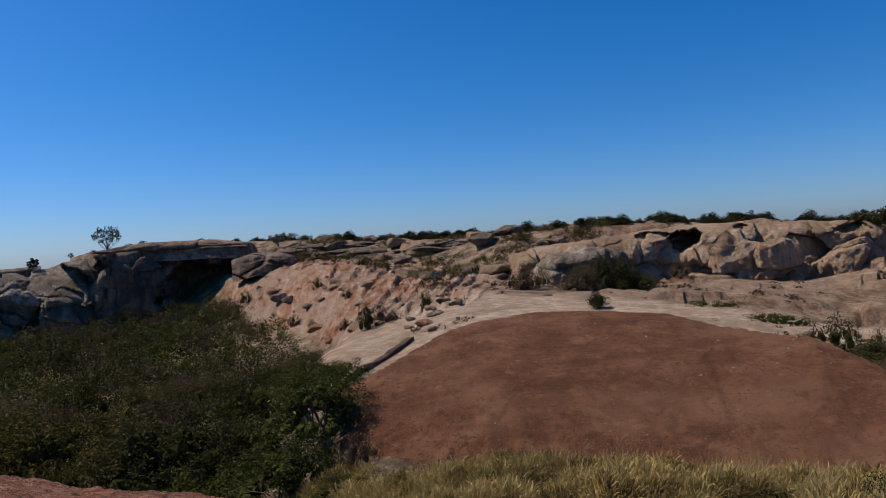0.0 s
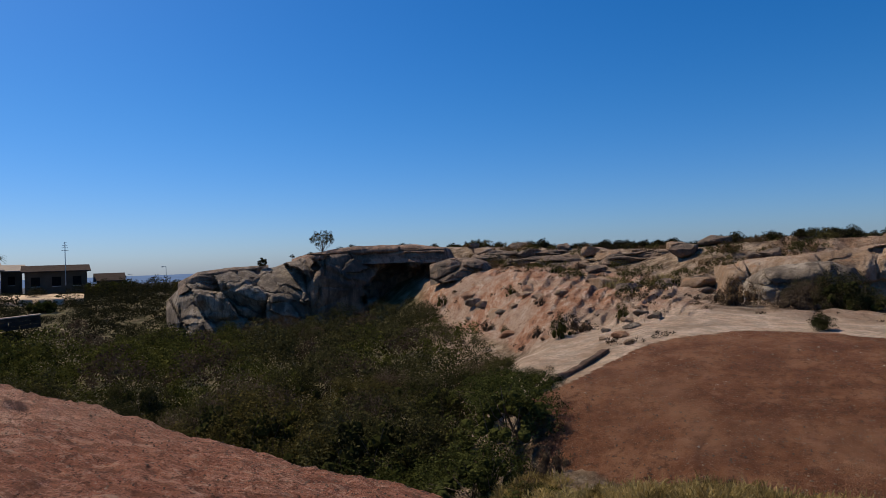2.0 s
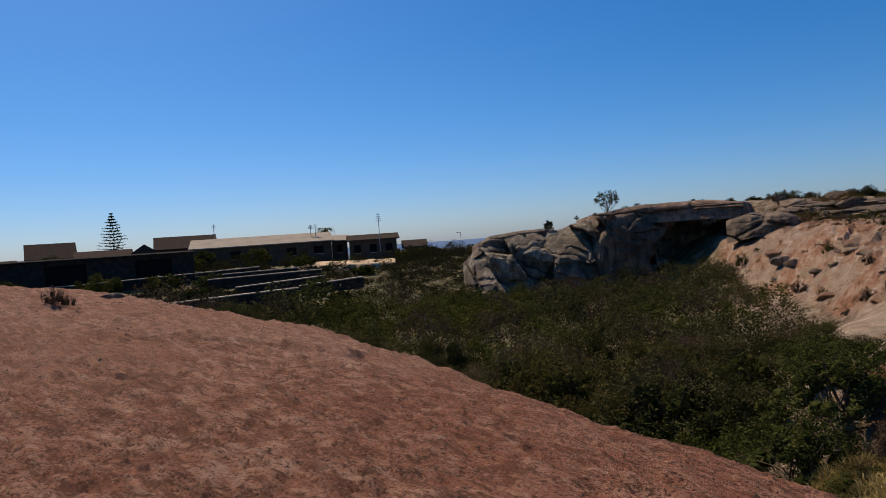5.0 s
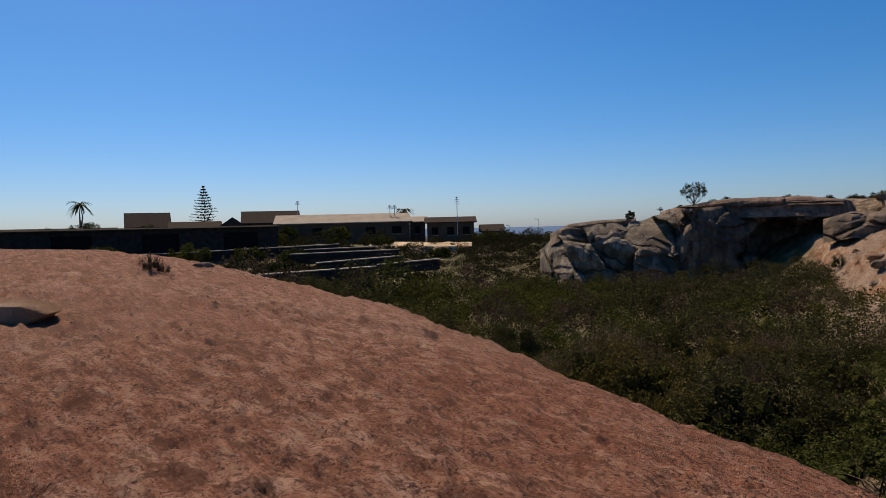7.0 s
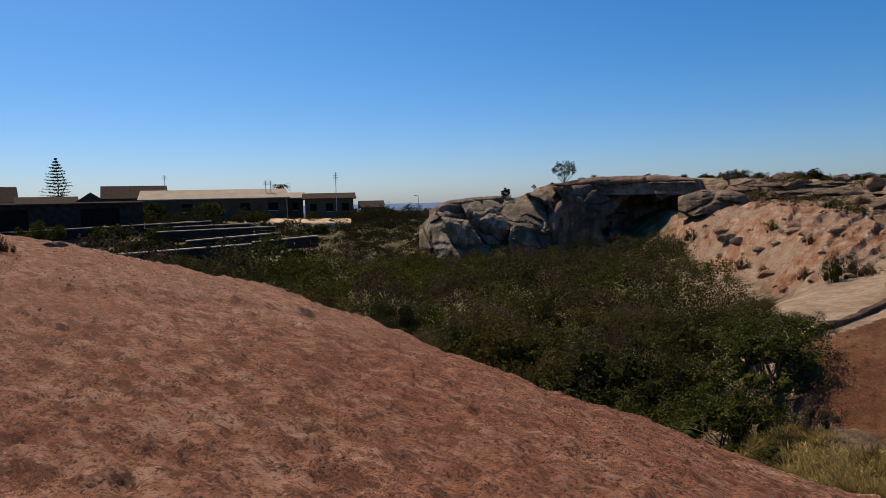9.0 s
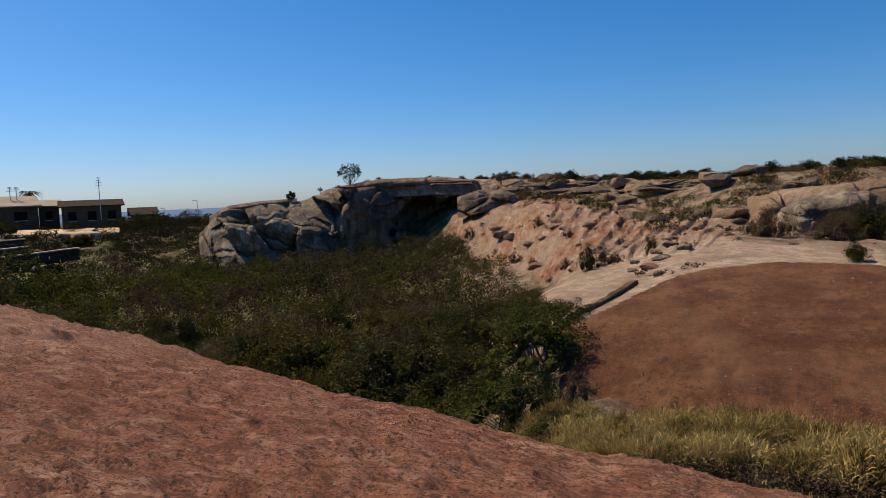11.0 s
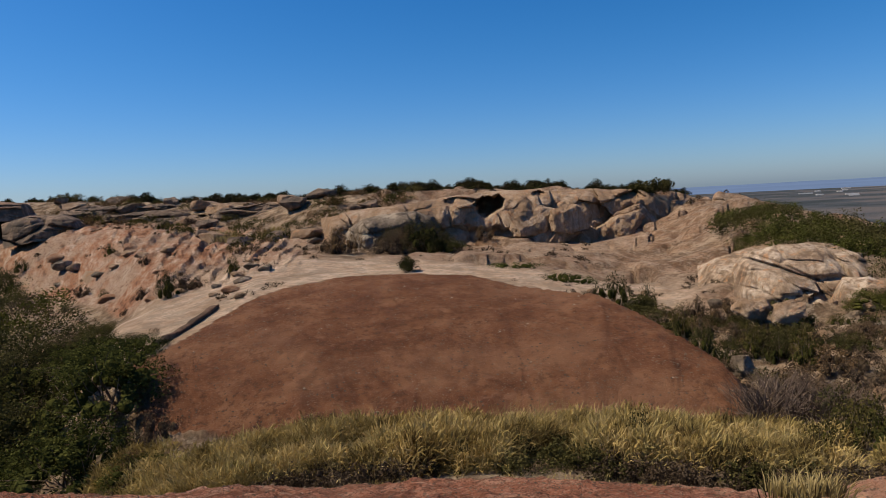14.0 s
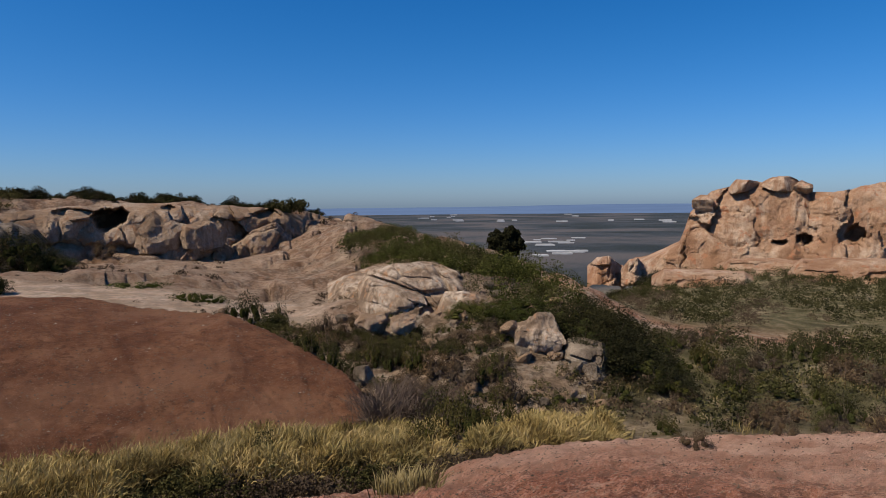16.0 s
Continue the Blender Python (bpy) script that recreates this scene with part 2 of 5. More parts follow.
M_GROUND = ground_material()
M_GREY = rock_material("grey_granite", (0.11, 0.085, 0.062), (0.24, 0.19, 0.14), (0.42, 0.35, 0.27), (0.12, 0.09, 0.065))
M_TAN = rock_material("tan_granite", (0.26, 0.17, 0.10), (0.36, 0.25, 0.165), (0.45, 0.35, 0.26), (0.18, 0.12, 0.08), lichen=(0.36, 0.2, 0.11))
M_SLAB = rock_material("lichened_granite", (0.17, 0.115, 0.075), (0.38, 0.28, 0.195), (0.56, 0.46, 0.36), (0.13, 0.1, 0.075), 2.0, lichen=(0.42, 0.23, 0.12))
M_ORANGE = rock_material("orange_granite", (0.30, 0.15, 0.08), (0.46, 0.27, 0.16), (0.52, 0.4, 0.3), (0.25, 0.14, 0.09), 0.4)
M_BUTTE = rock_material("buff_granite", (0.29, 0.16, 0.09), (0.45, 0.29, 0.185), (0.54, 0.41, 0.3), (0.24, 0.14, 0.085), 0.35, lichen=(0.40, 0.17, 0.085))
M_CRUST_SHADE = rock_material("crust_and_shade_granite", (0.09, 0.07, 0.055), (0.2, 0.14, 0.10), (0.33, 0.23, 0.16), (0.10, 0.08, 0.06))
M_CAP = rock_material("reddish_granite", (0.13, 0.085, 0.06), (0.28, 0.17, 0.115), (0.42, 0.28, 0.2), (0.15, 0.1, 0.07))
M_LEAF = leaf_material("green_leaves", [(0.014, 0.018, 0.006), (0.033, 0.039, 0.011), (0.058, 0.066, 0.02), (0.105, 0.108, 0.034)])
M_OLIVE = leaf_material("olive_leaves", [(0.017, 0.018, 0.008), (0.038, 0.038, 0.015), (0.066, 0.062, 0.026), (0.11, 0.098, 0.044)])
# darker copy of the leaves, with shade and silhouette in the colour
M_SHADELEAF = leaf_material("shade_dark_leaves", [(0.012, 0.013, 0.007), (0.026, 0.026, 0.013), (0.045, 0.043, 0.022)])
M_DRYLEAF = leaf_material("brown_leaves", [(0.036, 0.026, 0.017), (0.075, 0.054, 0.036), (0.105, 0.078, 0.054), (0.135, 0.102, 0.074)])
M_GRASS = leaf_material("dry_grass", [(0.1, 0.072, 0.03), (0.22, 0.168, 0.066), (0.36, 0.285, 0.125), (0.48, 0.39, 0.2), (0.24, 0.195, 0.08)])
M_STRAW = leaf_material("straw_grass", [(0.06, 0.045, 0.02), (0.15, 0.115, 0.045), (0.28, 0.225, 0.09), (0.4, 0.325, 0.15), (0.16, 0.145, 0.055)])
M_WOOD = plain_material("grey_bark", (0.12, 0.09, 0.07), 0.9)
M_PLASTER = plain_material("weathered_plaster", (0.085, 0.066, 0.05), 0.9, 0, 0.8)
M_ROOF = plain_material("pale_sheet_roof", (0.27, 0.235, 0.2), 0.7, 0, 0.7, 0.15)
M_SAND = plain_material("bare_sand", (0.42, 0.32, 0.22), 0.95, 0, 0.6, 0.35)
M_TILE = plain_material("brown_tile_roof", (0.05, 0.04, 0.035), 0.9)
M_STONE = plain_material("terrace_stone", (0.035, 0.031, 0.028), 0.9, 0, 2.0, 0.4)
M_GLASS_DARK = plain_material("opening_dark_glass", (0.012, 0.013, 0.014), 0.65)
M_STEEL = plain_material("grey_steel", (0.35, 0.35, 0.36), 0.4, 0.8)
M_WHITE = plain_material("white_sheeting", (0.34, 0.35, 0.36), 0.6, 0, 0.05, 0.3)
M_HAZE = plain_material("haze_blue_hills", (0.085, 0.135, 0.235), 1.0, 0, 0.002, 0.1)

# ---- lie of the land: ranges and heights of its break lines by bearing ----
BEARING = [-100, -75, -60, -47, -38, -28, -18, -12, -7, -2, 5, 15, 25, 33, 42, 50, 58, 64, 72, 85, 110]
LINES = [
    ([26, 24, 18, 13.5, 11.5, 10, 8.8, 8.3, 8, 8, 8, 8, 8, 8, 8.2, 9, 9.8, 10.6, 11.8, 13.5, 16],
     [1.8, 1.1, .2, -.55, -.95, -1.2, -1.3, -1.4, -1.45, -1.5, -1.7, -1.75, -1.75, -1.75, -1.8, -1.75, -1.8, -1.95, -2.1, -1.95, -2]),
    ([32, 30, 24, 17, 14, 12, 10.5, 9.8, 9.3, 8.9, 8.9, 8.9, 8.9, 8.9, 9, 9.8, 10.6, 11.5, 13, 15, 18],
     [0, -.3, -1.5, -3.1, -3.5, -3.5, -3.2, -2.7, -2.4, -2.2, -2.1, -2.15, -2.15, -2.15, -2.2, -2.2, -2.3, -2.4, -2.5, -2.5, -2.5]),
    ([46, 46, 45, 45, 50, 50, 47, 34, 17, 14.5, 11.2, 11, 11.2, 11.6, 12, 12.2, 12.6, 14, 15, 17, 20],
     [-2.5, -2.5, -2.8, -3.2, -3.4, -3.4, -2.4, -2.2, -1.4, -2.2, -2.2, -2.2, -2.2, -2.2, -2.3, -2.4, -2.5, -2.6, -2.7, -2.9, -3]),
    ([62, 62, 62, 62, 60, 62, 53, 46, 41, 24, 20.5, 20.5, 19, 17.2, 16.3, 16, 16, 18, 18.5, 20.5, 25],
     [-1.8, -1.9, -1.9, -2.2, -3.0, -3.0, .3, .5, .2, -1.0, -.62, -.68, -1.12, -1.75, -1.7, -1.45, -1.9, -2.3, -2.6, -2.8, -3]),
    ([80, 80, 80, 80, 64, 66, 57, 52, 50, 42, 35, 37, 38, 37.5, 23, 21.5, 22, 23.5, 24, 25, 30],
     [-.1, 0, 0, -1, -1.5, -.5, 1, 1, .9, .4, -.1, -.45, -.4, -.2, -.25, -.6, -1.35, -2.6, -2.9, -3, -3.5]),
    ([100, 100, 100, 105, 70, 71, 62, 60, 58, 55, 44, 41, 41.5, 41, 36, 34, 30, 26, 27, 29, 35],
     [.2, .2, .1, -1, -.3, 2, 3.1, 2.9, 2.4, 2.1, 2.0, 2.15, 1.95, 1.35, .6, -.7, -1.85, -2.75, -3.2, -3.6, -4]),
    ([170, 170, 170, 170, 100, 95, 95, 95, 95, 95, 95, 90, 85, 75, 65, 60, 55, 50, 60, 70, 80],
     [-1, -1, -1, -5, -6, .5, 1.2, 1.2, 1.2, 1, .8, .5, 0, -1, -5, -8, -8, -4.6, -4.4, -4.6, -5]),
]
PLAIN = -32.0
STEP = np.arange(-180, 180.01, 0.5)


def by_bearing(values):
    b3 = np.concatenate([[-180, -130], BEARING, [140, 180]])
    v3 = np.concatenate([[values[0]] * 2, values, [values[-1]] * 2])
    fineline = np.interp(STEP, b3, v3)
    k = np.exp(-0.5 * (np.arange(-8, 9) / 3.0) ** 2)
    return np.convolve(np.pad(fineline, 8, mode="edge"), k / k.sum(), mode="valid")


def blend_ends(v):
    w = sstep(130, 180, np.abs(STEP))
    return v * (1 - w) + (v[0] + v[-1]) / 2 * w


KR = [np.zeros_like(STEP)] + [blend_ends(by_bearing(r)) for r, z in LINES] + [np.full_like(STEP, 350.0), np.full_like(STEP, 6000.0)]
KZ = [np.zeros_like(STEP)] + [blend_ends(by_bearing(z)) for r, z in LINES] + [np.full_like(STEP, PLAIN), np.full_like(STEP, PLAIN)]
# the middle dome: its foot and crest by bearing (the crest by its elevation from the eye)
DOME_BEARING = [-12, -9, -6, -3, 0, 3, 6.4, 10, 14, 18, 22, 25.6, 28.6, 31.4, 34, 36, 38, 40, 43]
DOME_CREST = [-12.2, -11.1, -9.9, -8.4, -7.0, -6.4, -6.1, -6.05, -6.1, -6.55, -7.5, -8.05, -8.4, -9.7, -11.1, -12.4, -13.6, -15.6, -17.5]
DOME_FAR = [15.0, 15.2, 16, 17.2, 18.5, 19.3, 19.8, 20, 20, 19.8, 19, 18.2, 17.6, 16.6, 15.4, 14.6, 13.8, 13.2, 12.6]
DOME_NEAR = [14.2, 12.9, 12.3, 11.8, 11.3, 10.8, 10.7, 10.7, 10.7, 10.8, 10.9, 11, 11.2, 11.4, 11.6, 11.8, 12, 12.2, 12.4]


def dome_place(x, y):
    """How far in from the foot to the crest (0 to 1), and how far from the middle to either end (0 to 1)."""
    az, r = np.degrees(np.arctan2(x, y)) / CARD, np.hypot(x, y)
    near, far = np.interp(az, DOME_BEARING, DOME_NEAR), np.interp(az, DOME_BEARING, DOME_FAR)
    t = (r - near) / (far - near)
    left = -9.5 - 0.8 * np.clip(t, 0, 1)
    end = np.where(az < 15, (15 - az) / (15 - left), (az - 15) / 25.0)
    return t, end


def dome_field(x, y):
    t, end = dome_place(x, y)
    return np.maximum(np.abs(2 * t - 1), end) ** 2


def ground(x, y):
    """The height of the ground, and its covers, at x, y."""
    x, y = np.atleast_1d(np.asarray(x, float)), np.atleast_1d(np.asarray(y, float))
    r = np.hypot(x, y)
    az = np.degrees(np.arctan2(x, y)) / CARD
    kr = np.stack([np.interp(az, STEP, k) for k in KR])
    kz = np.stack([np.interp(az, STEP, k) for k in KZ])
    h = np.diff(kr, axis=0)
    s = np.diff(kz, axis=0) / h
    tan = np.zeros_like(kz)
    ok = s[:-1] * s[1:] > 0
    hm = np.where(ok, 2 * s[:-1] * s[1:] / np.where(ok, s[:-1] + s[1:], 1), 0)
    tan[1:-1] = hm
    z = np.full_like(r, PLAIN)
    for i in range(len(KR) - 1):
        t = (r - kr[i]) / h[i]
        inside = (t >= 0) & (t <= 1)
        t = np.clip(t, 0, 1)
        v = ((2 * t ** 3 - 3 * t ** 2 + 1) * kz[i] + (t ** 3 - 2 * t ** 2 + t) * h[i] * tan[i]
             + (3 * t ** 2 - 2 * t ** 3) * kz[i + 1] + (t ** 3 - t ** 2) * h[i] * tan[i + 1])
        z = np.where(inside, v, z)
    # the middle dome of red granite
    wob = 0.06 * fbm(x * 0.5, y * 0.5, 11)
    d = dome_field(x, y) + wob
    in_t, in_end = dome_place(x, y)
    far = np.interp(az, DOME_BEARING, DOME_FAR)
    crest = EYE + far * np.tan(np.radians(np.interp(az, DOME_BEARING, DOME_CREST)))
    dome_z = -2.25 + (crest + 2.25) * (1 - np.abs(1 - np.clip(in_t, -0.2, 1)) ** 1.75) - 0.5 * np.clip(r - far, 0, 9) - 1.5 * np.clip(in_end - 0.97, 0, 0.15) - 7 * np.clip(in_end - 1.1, 0, 1) - 4 * np.clip(-in_t, 0, 1)
    z = np.where(d < 4, np.maximum(z, dome_z), z)
    # the sandy track runs level behind the crest at its left end
    level = sstep(-0.3, 0.3, r - far) * (1 - sstep(4, 12, r - far)) * (1 - sstep(4, 9, az)) * sstep(-15, -10, az)
    z = z * (1 - level) + np.maximum(z, crest + 0.04 * (r - far)) * level
    near = 1 - sstep(-0.05, 0.55, r - kr[1])
    dome = (1 - sstep(0.93, 1.02, d)) * (1 - near)
    quarry = sstep(-19.5, -17.5, az) * (1 - sstep(1, 7, az)) * sstep(-0.5, 1.0, r - kr[3] + 2) * (1 - sstep(0, 5, r - kr[5] + 2)) * (1 - dome) * sstep(21.5, 25, r)
    path = np.exp(-((r - (22.5 + 0.10 * (12 - az))) / 2.2) ** 2) * sstep(-9, 2, az) * (1 - sstep(32, 40, az))
    rim = sstep(0.98, 1.05, d) * (1 - sstep(1.5, 1.9, d)) * (1 - sstep(6, 14, az)) * sstep(0.5, 0.8, in_t)
    rim = np.clip(rim + 0.85 * level * (1 - sstep(-1, 4, az)) * sstep(0.98, 1.05, d), 0, 1)
    sand = np.clip(path * 1.2 + rim + 0.3 * sstep(0.55, 0.8, vnoise(x * 0.25, y * 0.25, 31)) * sstep(23, 28, r) * (r < 36) * (np.abs(az - 20) < 25), 0, 1) * (1 - dome)
    scrub = np.clip(sstep(56, 64, az) * sstep(10, 16, r) + (1 - sstep(-20, -16, az)) * sstep(0.5, 3, r - kr[1]), 0, 1)
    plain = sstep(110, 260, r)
    rough = sstep(3, 12, r) * (1 - 0.75 * dome) * (1 - 0.6 * sand)
    z = z + rough * (0.10 * fbm(x * 0.6, y * 0.6, 3) + 0.16 * fbm(x * 0.17, y * 0.17, 5) * (r > 12))
    z = z + 0.03 * fbm(x * 2.2, y * 2.2, 8, 3) * (1 - plain)
    pit = 1 - np.abs(fbm(x * 2.6, y * 3.4, 81, 3)) * 3
    z = z + (r < 22) * (0.04 * np.clip(pit, -1, 1) + 0.06 * fbm(x * 6, y * 6, 85, 3)) * np.clip(near + 0.6 * dome, 0, 1)
    h1, t1, j1 = cells((x + 0.7 * y) / 3.4 + 0.3 * fbm(x * 0.3, y * 0.3, 22), (y - 0.7 * x) / 5.5, 23)
    h2, t2, j2 = cells((x + 0.7 * y) / 1.3 + 0.3 * fbm(x * 0.6, y * 0.6, 25), (y - 0.7 * x) / 2.6, 26)
    ridg = 1 - np.abs(fbm((x + 0.6 * y) * 0.45, (y - 0.6 * x) * 0.16, 21, 6)) * 2.2
    # slabs dipping to the left, each with a steep broken end
    rise = np.degrees(np.arctan2(z - EYE, r))
    dip = (az - 1.0 * rise) / 1.1 + 0.5 * fbm(x * 0.22, y * 0.22, 27)
    dip2 = dip * 2.7 + 0.5 * fbm(x * 0.5, y * 0.5, 30)
    row, row2 = vnoise(np.floor(dip) * 3.7, (az + rise) * 0.7, 28), vnoise(np.floor(dip2) * 3.7, (az + rise) * 1.6, 29)
    f1, f2 = dip - np.floor(dip), dip2 - np.floor(dip2)
    slabs = 0.34 * np.minimum(f1, (1 - f1) * 5) * row + 0.16 * np.minimum(f2, (1 - f2) * 5) * row2
    z = z + quarry * (slabs + 0.10 * h1 + 0.12 * t1 - 0.05 * j1 + 0.06 * h2 + 0.1 * t2 - 0.05 * j2 + 0.12 * (ridg - 0.5))
    bank = sstep(8, 12, az) * (1 - sstep(58, 64, az)) * sstep(0, 2, r - kr[4] - 1) * (1 - sstep(0, 4, r - kr[6]))
    h3, t3, j3 = cells(x / 2.6 + 0.4 * fbm(x * 0.3, y * 0.3, 42), y / 1.7 + 0.4 * fbm(x * 0.3, y * 0.3, 43), 44)
    z = z + bank * (1 - sand) * (0.5 * h3 + 0.6 * t3 - 0.2 * j3 - 0.05)
    return z, dict(bare=near * np.maximum(sstep(3.5, 8.5, x + 2.5 * fbm(x * 0.35, y * 0.35, 101)), 0.3 * sstep(5, 11, -x + 4 * fbm(x * 0.3, y * 0.5, 103))), near=near, dome=dome, slope=np.clip(quarry + 0.35 * bank + np.exp(-((r - kr[6] + 1.6) / 2.6) ** 2) * sstep(50, 56, az) * (1 - sstep(78, 86, az)), 0, 1), sand=sand, plain=plain, scrub=scrub)


def gz(x, y):
    return float(ground(x, y)[0][0])


def on_ground(bearing, r, sink=0.0):
    p = at(bearing, r)
    p.z = gz(p.x, p.y) - sink
    return p


def mesh_from(name, verts, faces, mat, smooth=False):
    me = bpy.data.meshes.new(name)
    me.from_pydata(verts if isinstance(verts, list) else verts.tolist(), [], faces if isinstance(faces, list) else faces.tolist())
    me.materials.append(mat)
    if smooth:
        me.polygons.foreach_set("use_smooth", np.ones(len(me.polygons), bool))
    me.update()
    return me


def part(name, me, parent, label=""):
    ob = new(name, me)
    ob.parent = parent
    return tagged(ob, label)


def build_ground():
    az = np.concatenate([np.arange(-100, 104, 0.17), np.arange(104, 260, 3.0)])
    r = np.concatenate([2.0 * np.exp(np.arange(0, math.log(55), 0.0125)), 112 * np.exp(np.arange(0, math.log(44), 0.07)), [4990.0]])
    a, rr = np.meshgrid(np.radians(az), r)
    x, y = (rr * np.sin(a)).ravel(), (rr * np.cos(a)).ravel()
    z, cover = ground(x, y)
    n, m = len(az), len(r)
    verts = np.stack([x, y, z], 1)
    verts = np.vstack([verts, [[0, 0, 0]]])
    i, j = np.meshgrid(np.arange(m - 1), np.arange(n), indexing="ij")
    jn = (j + 1) % n
    quads = np.stack([i * n + j, (i + 1) * n + j, (i + 1) * n + jn, i * n + jn], -1).reshape(-1, 4)
    faces = quads[:, ::-1].tolist() + [[len(verts) - 1, (k + 1) % n, k] for k in range(n)]
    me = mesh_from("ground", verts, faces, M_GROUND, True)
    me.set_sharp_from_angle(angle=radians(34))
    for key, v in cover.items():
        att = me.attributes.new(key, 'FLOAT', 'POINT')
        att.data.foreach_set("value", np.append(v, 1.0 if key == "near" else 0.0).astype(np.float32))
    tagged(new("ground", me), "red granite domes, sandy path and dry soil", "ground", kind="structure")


build_ground()


# ---- rocks ----
def rock_mesh(name, size, mat, seed, cuts=14, detail=4, rough=0.08, boxy=0.45):
    """A boulder: a rounded block cut by many planes, then weathered."""
    rg = np.random.default_rng(seed)
    bm = bmesh.new()
    bmesh.ops.create_icosphere(bm, subdivisions=detail, radius=1)
    co = np.array([v.co[:] for v in bm.verts])
    unit = co.copy()
    co = co * (1 - boxy + boxy / np.abs(co).max(1))[:, None]
    for k in range(cuts):
        n = rg.normal(size=3)
        n /= np.linalg.norm(n)
        over = co @ n - rg.uniform(0.55, 0.85)
        co = co - np.outer(np.clip(over, 0, None) * 0.97, n)
    sz = np.array(size)
    p = co * sz
    f = 1.6 / max(size)
    nz = np.array([noise.fractal(Vector(q * f) + Vector((seed, 0, 0)), 0.8, 2.1, 6) for q in p])
    p = p + unit * (nz * rough * min(size))[:, None]
    for v, q in zip(bm.verts, p):
        v.co = q
    me = bpy.data.meshes.new(name)
    bm.to_mesh(me)
    bm.free()
    me.materials.append(mat)
    me.polygons.foreach_set("use_smooth", np.ones(len(me.polygons), bool))
    me.set_sharp_from_angle(angle=radians(28))
    return me


def rock(name, where, size, mat, seed, label, turn=0.0, lean=(0, 0), group="", **more):
    ob = new(name, rock_mesh(name, size, mat, seed, **more))
    ob.matrix_world = pose(*where, lean[0], lean[1], turn)
    return tagged(ob, label, "rock", group)


def elev(el, r):
    return EYE + r * math.tan(radians(el))


def crag(name, bearings, ranges, tops, feet, depth, mat, seed, label, cell=(2.2, 1.8), relief=0.8, joints=0.4, lean=0.15,
         hollows=(), roundness=0.25, du=0.1, group="", shear=0.0, weather=0.35, tilt=1.2):
    """A standing mass of rock: a face between the bearings, from the foot to the top line (elevations), broken into blocks, and its top behind.
    hollows: (bearing, elevation, half width, half height, metres deep)."""
    u = np.arange(bearings[0], bearings[-1] + du, du)
    r0, top, foot = (np.interp(u, bearings, q) for q in (ranges, tops, feet))
    top = top + 0.10 * fbm(u * 0.9, u * 0 + seed, seed, 4)
    ztop, zfoot = EYE + r0 * np.tan(np.radians(top)), EYE + r0 * np.tan(np.radians(foot)) - 0.6
    nv = int(max(24, (ztop - zfoot).max() / (r0.mean() * radians(du)) * 0.9))
    v = np.concatenate([np.linspace(0, 1, nv), np.ones(12)])[:, None]
    back = np.concatenate([np.zeros(nv), np.linspace(0.05, 1, 12) ** 1.5])[:, None]
    s = np.radians(u * CARD)[None, :] * r0[None, :]
    z = zfoot[None, :] + (ztop - zfoot)[None, :] * v
    hgt = (ztop - zfoot)[None, :]
    q, w = (s + shear * z) / cell[0] + 0.25 * fbm(s * 0.5, z * 0.5, seed + 3), z / cell[1] + 0.25 * fbm(s * 0.5, z * 0.5, seed + 4)
    h1, t1, j1 = cells(q, w, seed)
    h2, t2, j2 = cells(q * 2.3 + 7, w * 2.3, seed + 40)
    out = relief * (h1 + tilt * t1 + 0.35 * h2 + 0.4 * t2) - joints * (j1 + 0.3 * j2) + weather * fbm(s * 0.8, z * 0.8, seed + 2, 5)
    inset = lean * hgt * v + roundness * hgt * np.clip((v - 0.7) / 0.3, 0, 1) ** 2.5
    r = r0[None, :] + inset - out * (1 - 0.7 * back) + depth * back
    for hb, he, hw, hh, deep in hollows:
        el = np.degrees(np.arctan2(z - EYE, r0[None, :]))
        d = np.sqrt(((u[None, :] - hb) / hw) ** 2 + ((el - he) / hh) ** 2) + 0.8 * fbm(s * 1.5, z * 1.5, seed + 71)
        r = r + deep * (1 - sstep(0.75, 1.05, d)) * (1 - back)
    z = z - back * (0.12 * hgt) + 0.25 * weather * fbm(s * 0.6 + 3, r * 0.6, seed + 8, 4) * (v > 0.6)
    z[-1, :] -= 2.5
    ends = np.minimum(sstep(0, 1.0, u - u[0]), sstep(0, 1.0, u[-1] - u))[None, :]
    r = r + (1 - ends) * 0.5 * depth * v
    a = np.radians(u * CARD)[None, :] + 0 * r
    verts = np.stack([r * np.sin(a), r * np.cos(a), z], -1).reshape(-1, 3)
    n, m = len(u), len(v)
    i, j = np.meshgrid(np.arange(m - 1), np.arange(n - 1), indexing="ij")
    faces = np.stack([i * n + j, i * n + j + 1, (i + 1) * n + j + 1, (i + 1) * n + j], -1).reshape(-1, 4)
    me = mesh_from(name, verts, faces, mat, True)
    me.set_sharp_from_angle(angle=radians(35))
    return tagged(new(name, me), label, "rock", group)


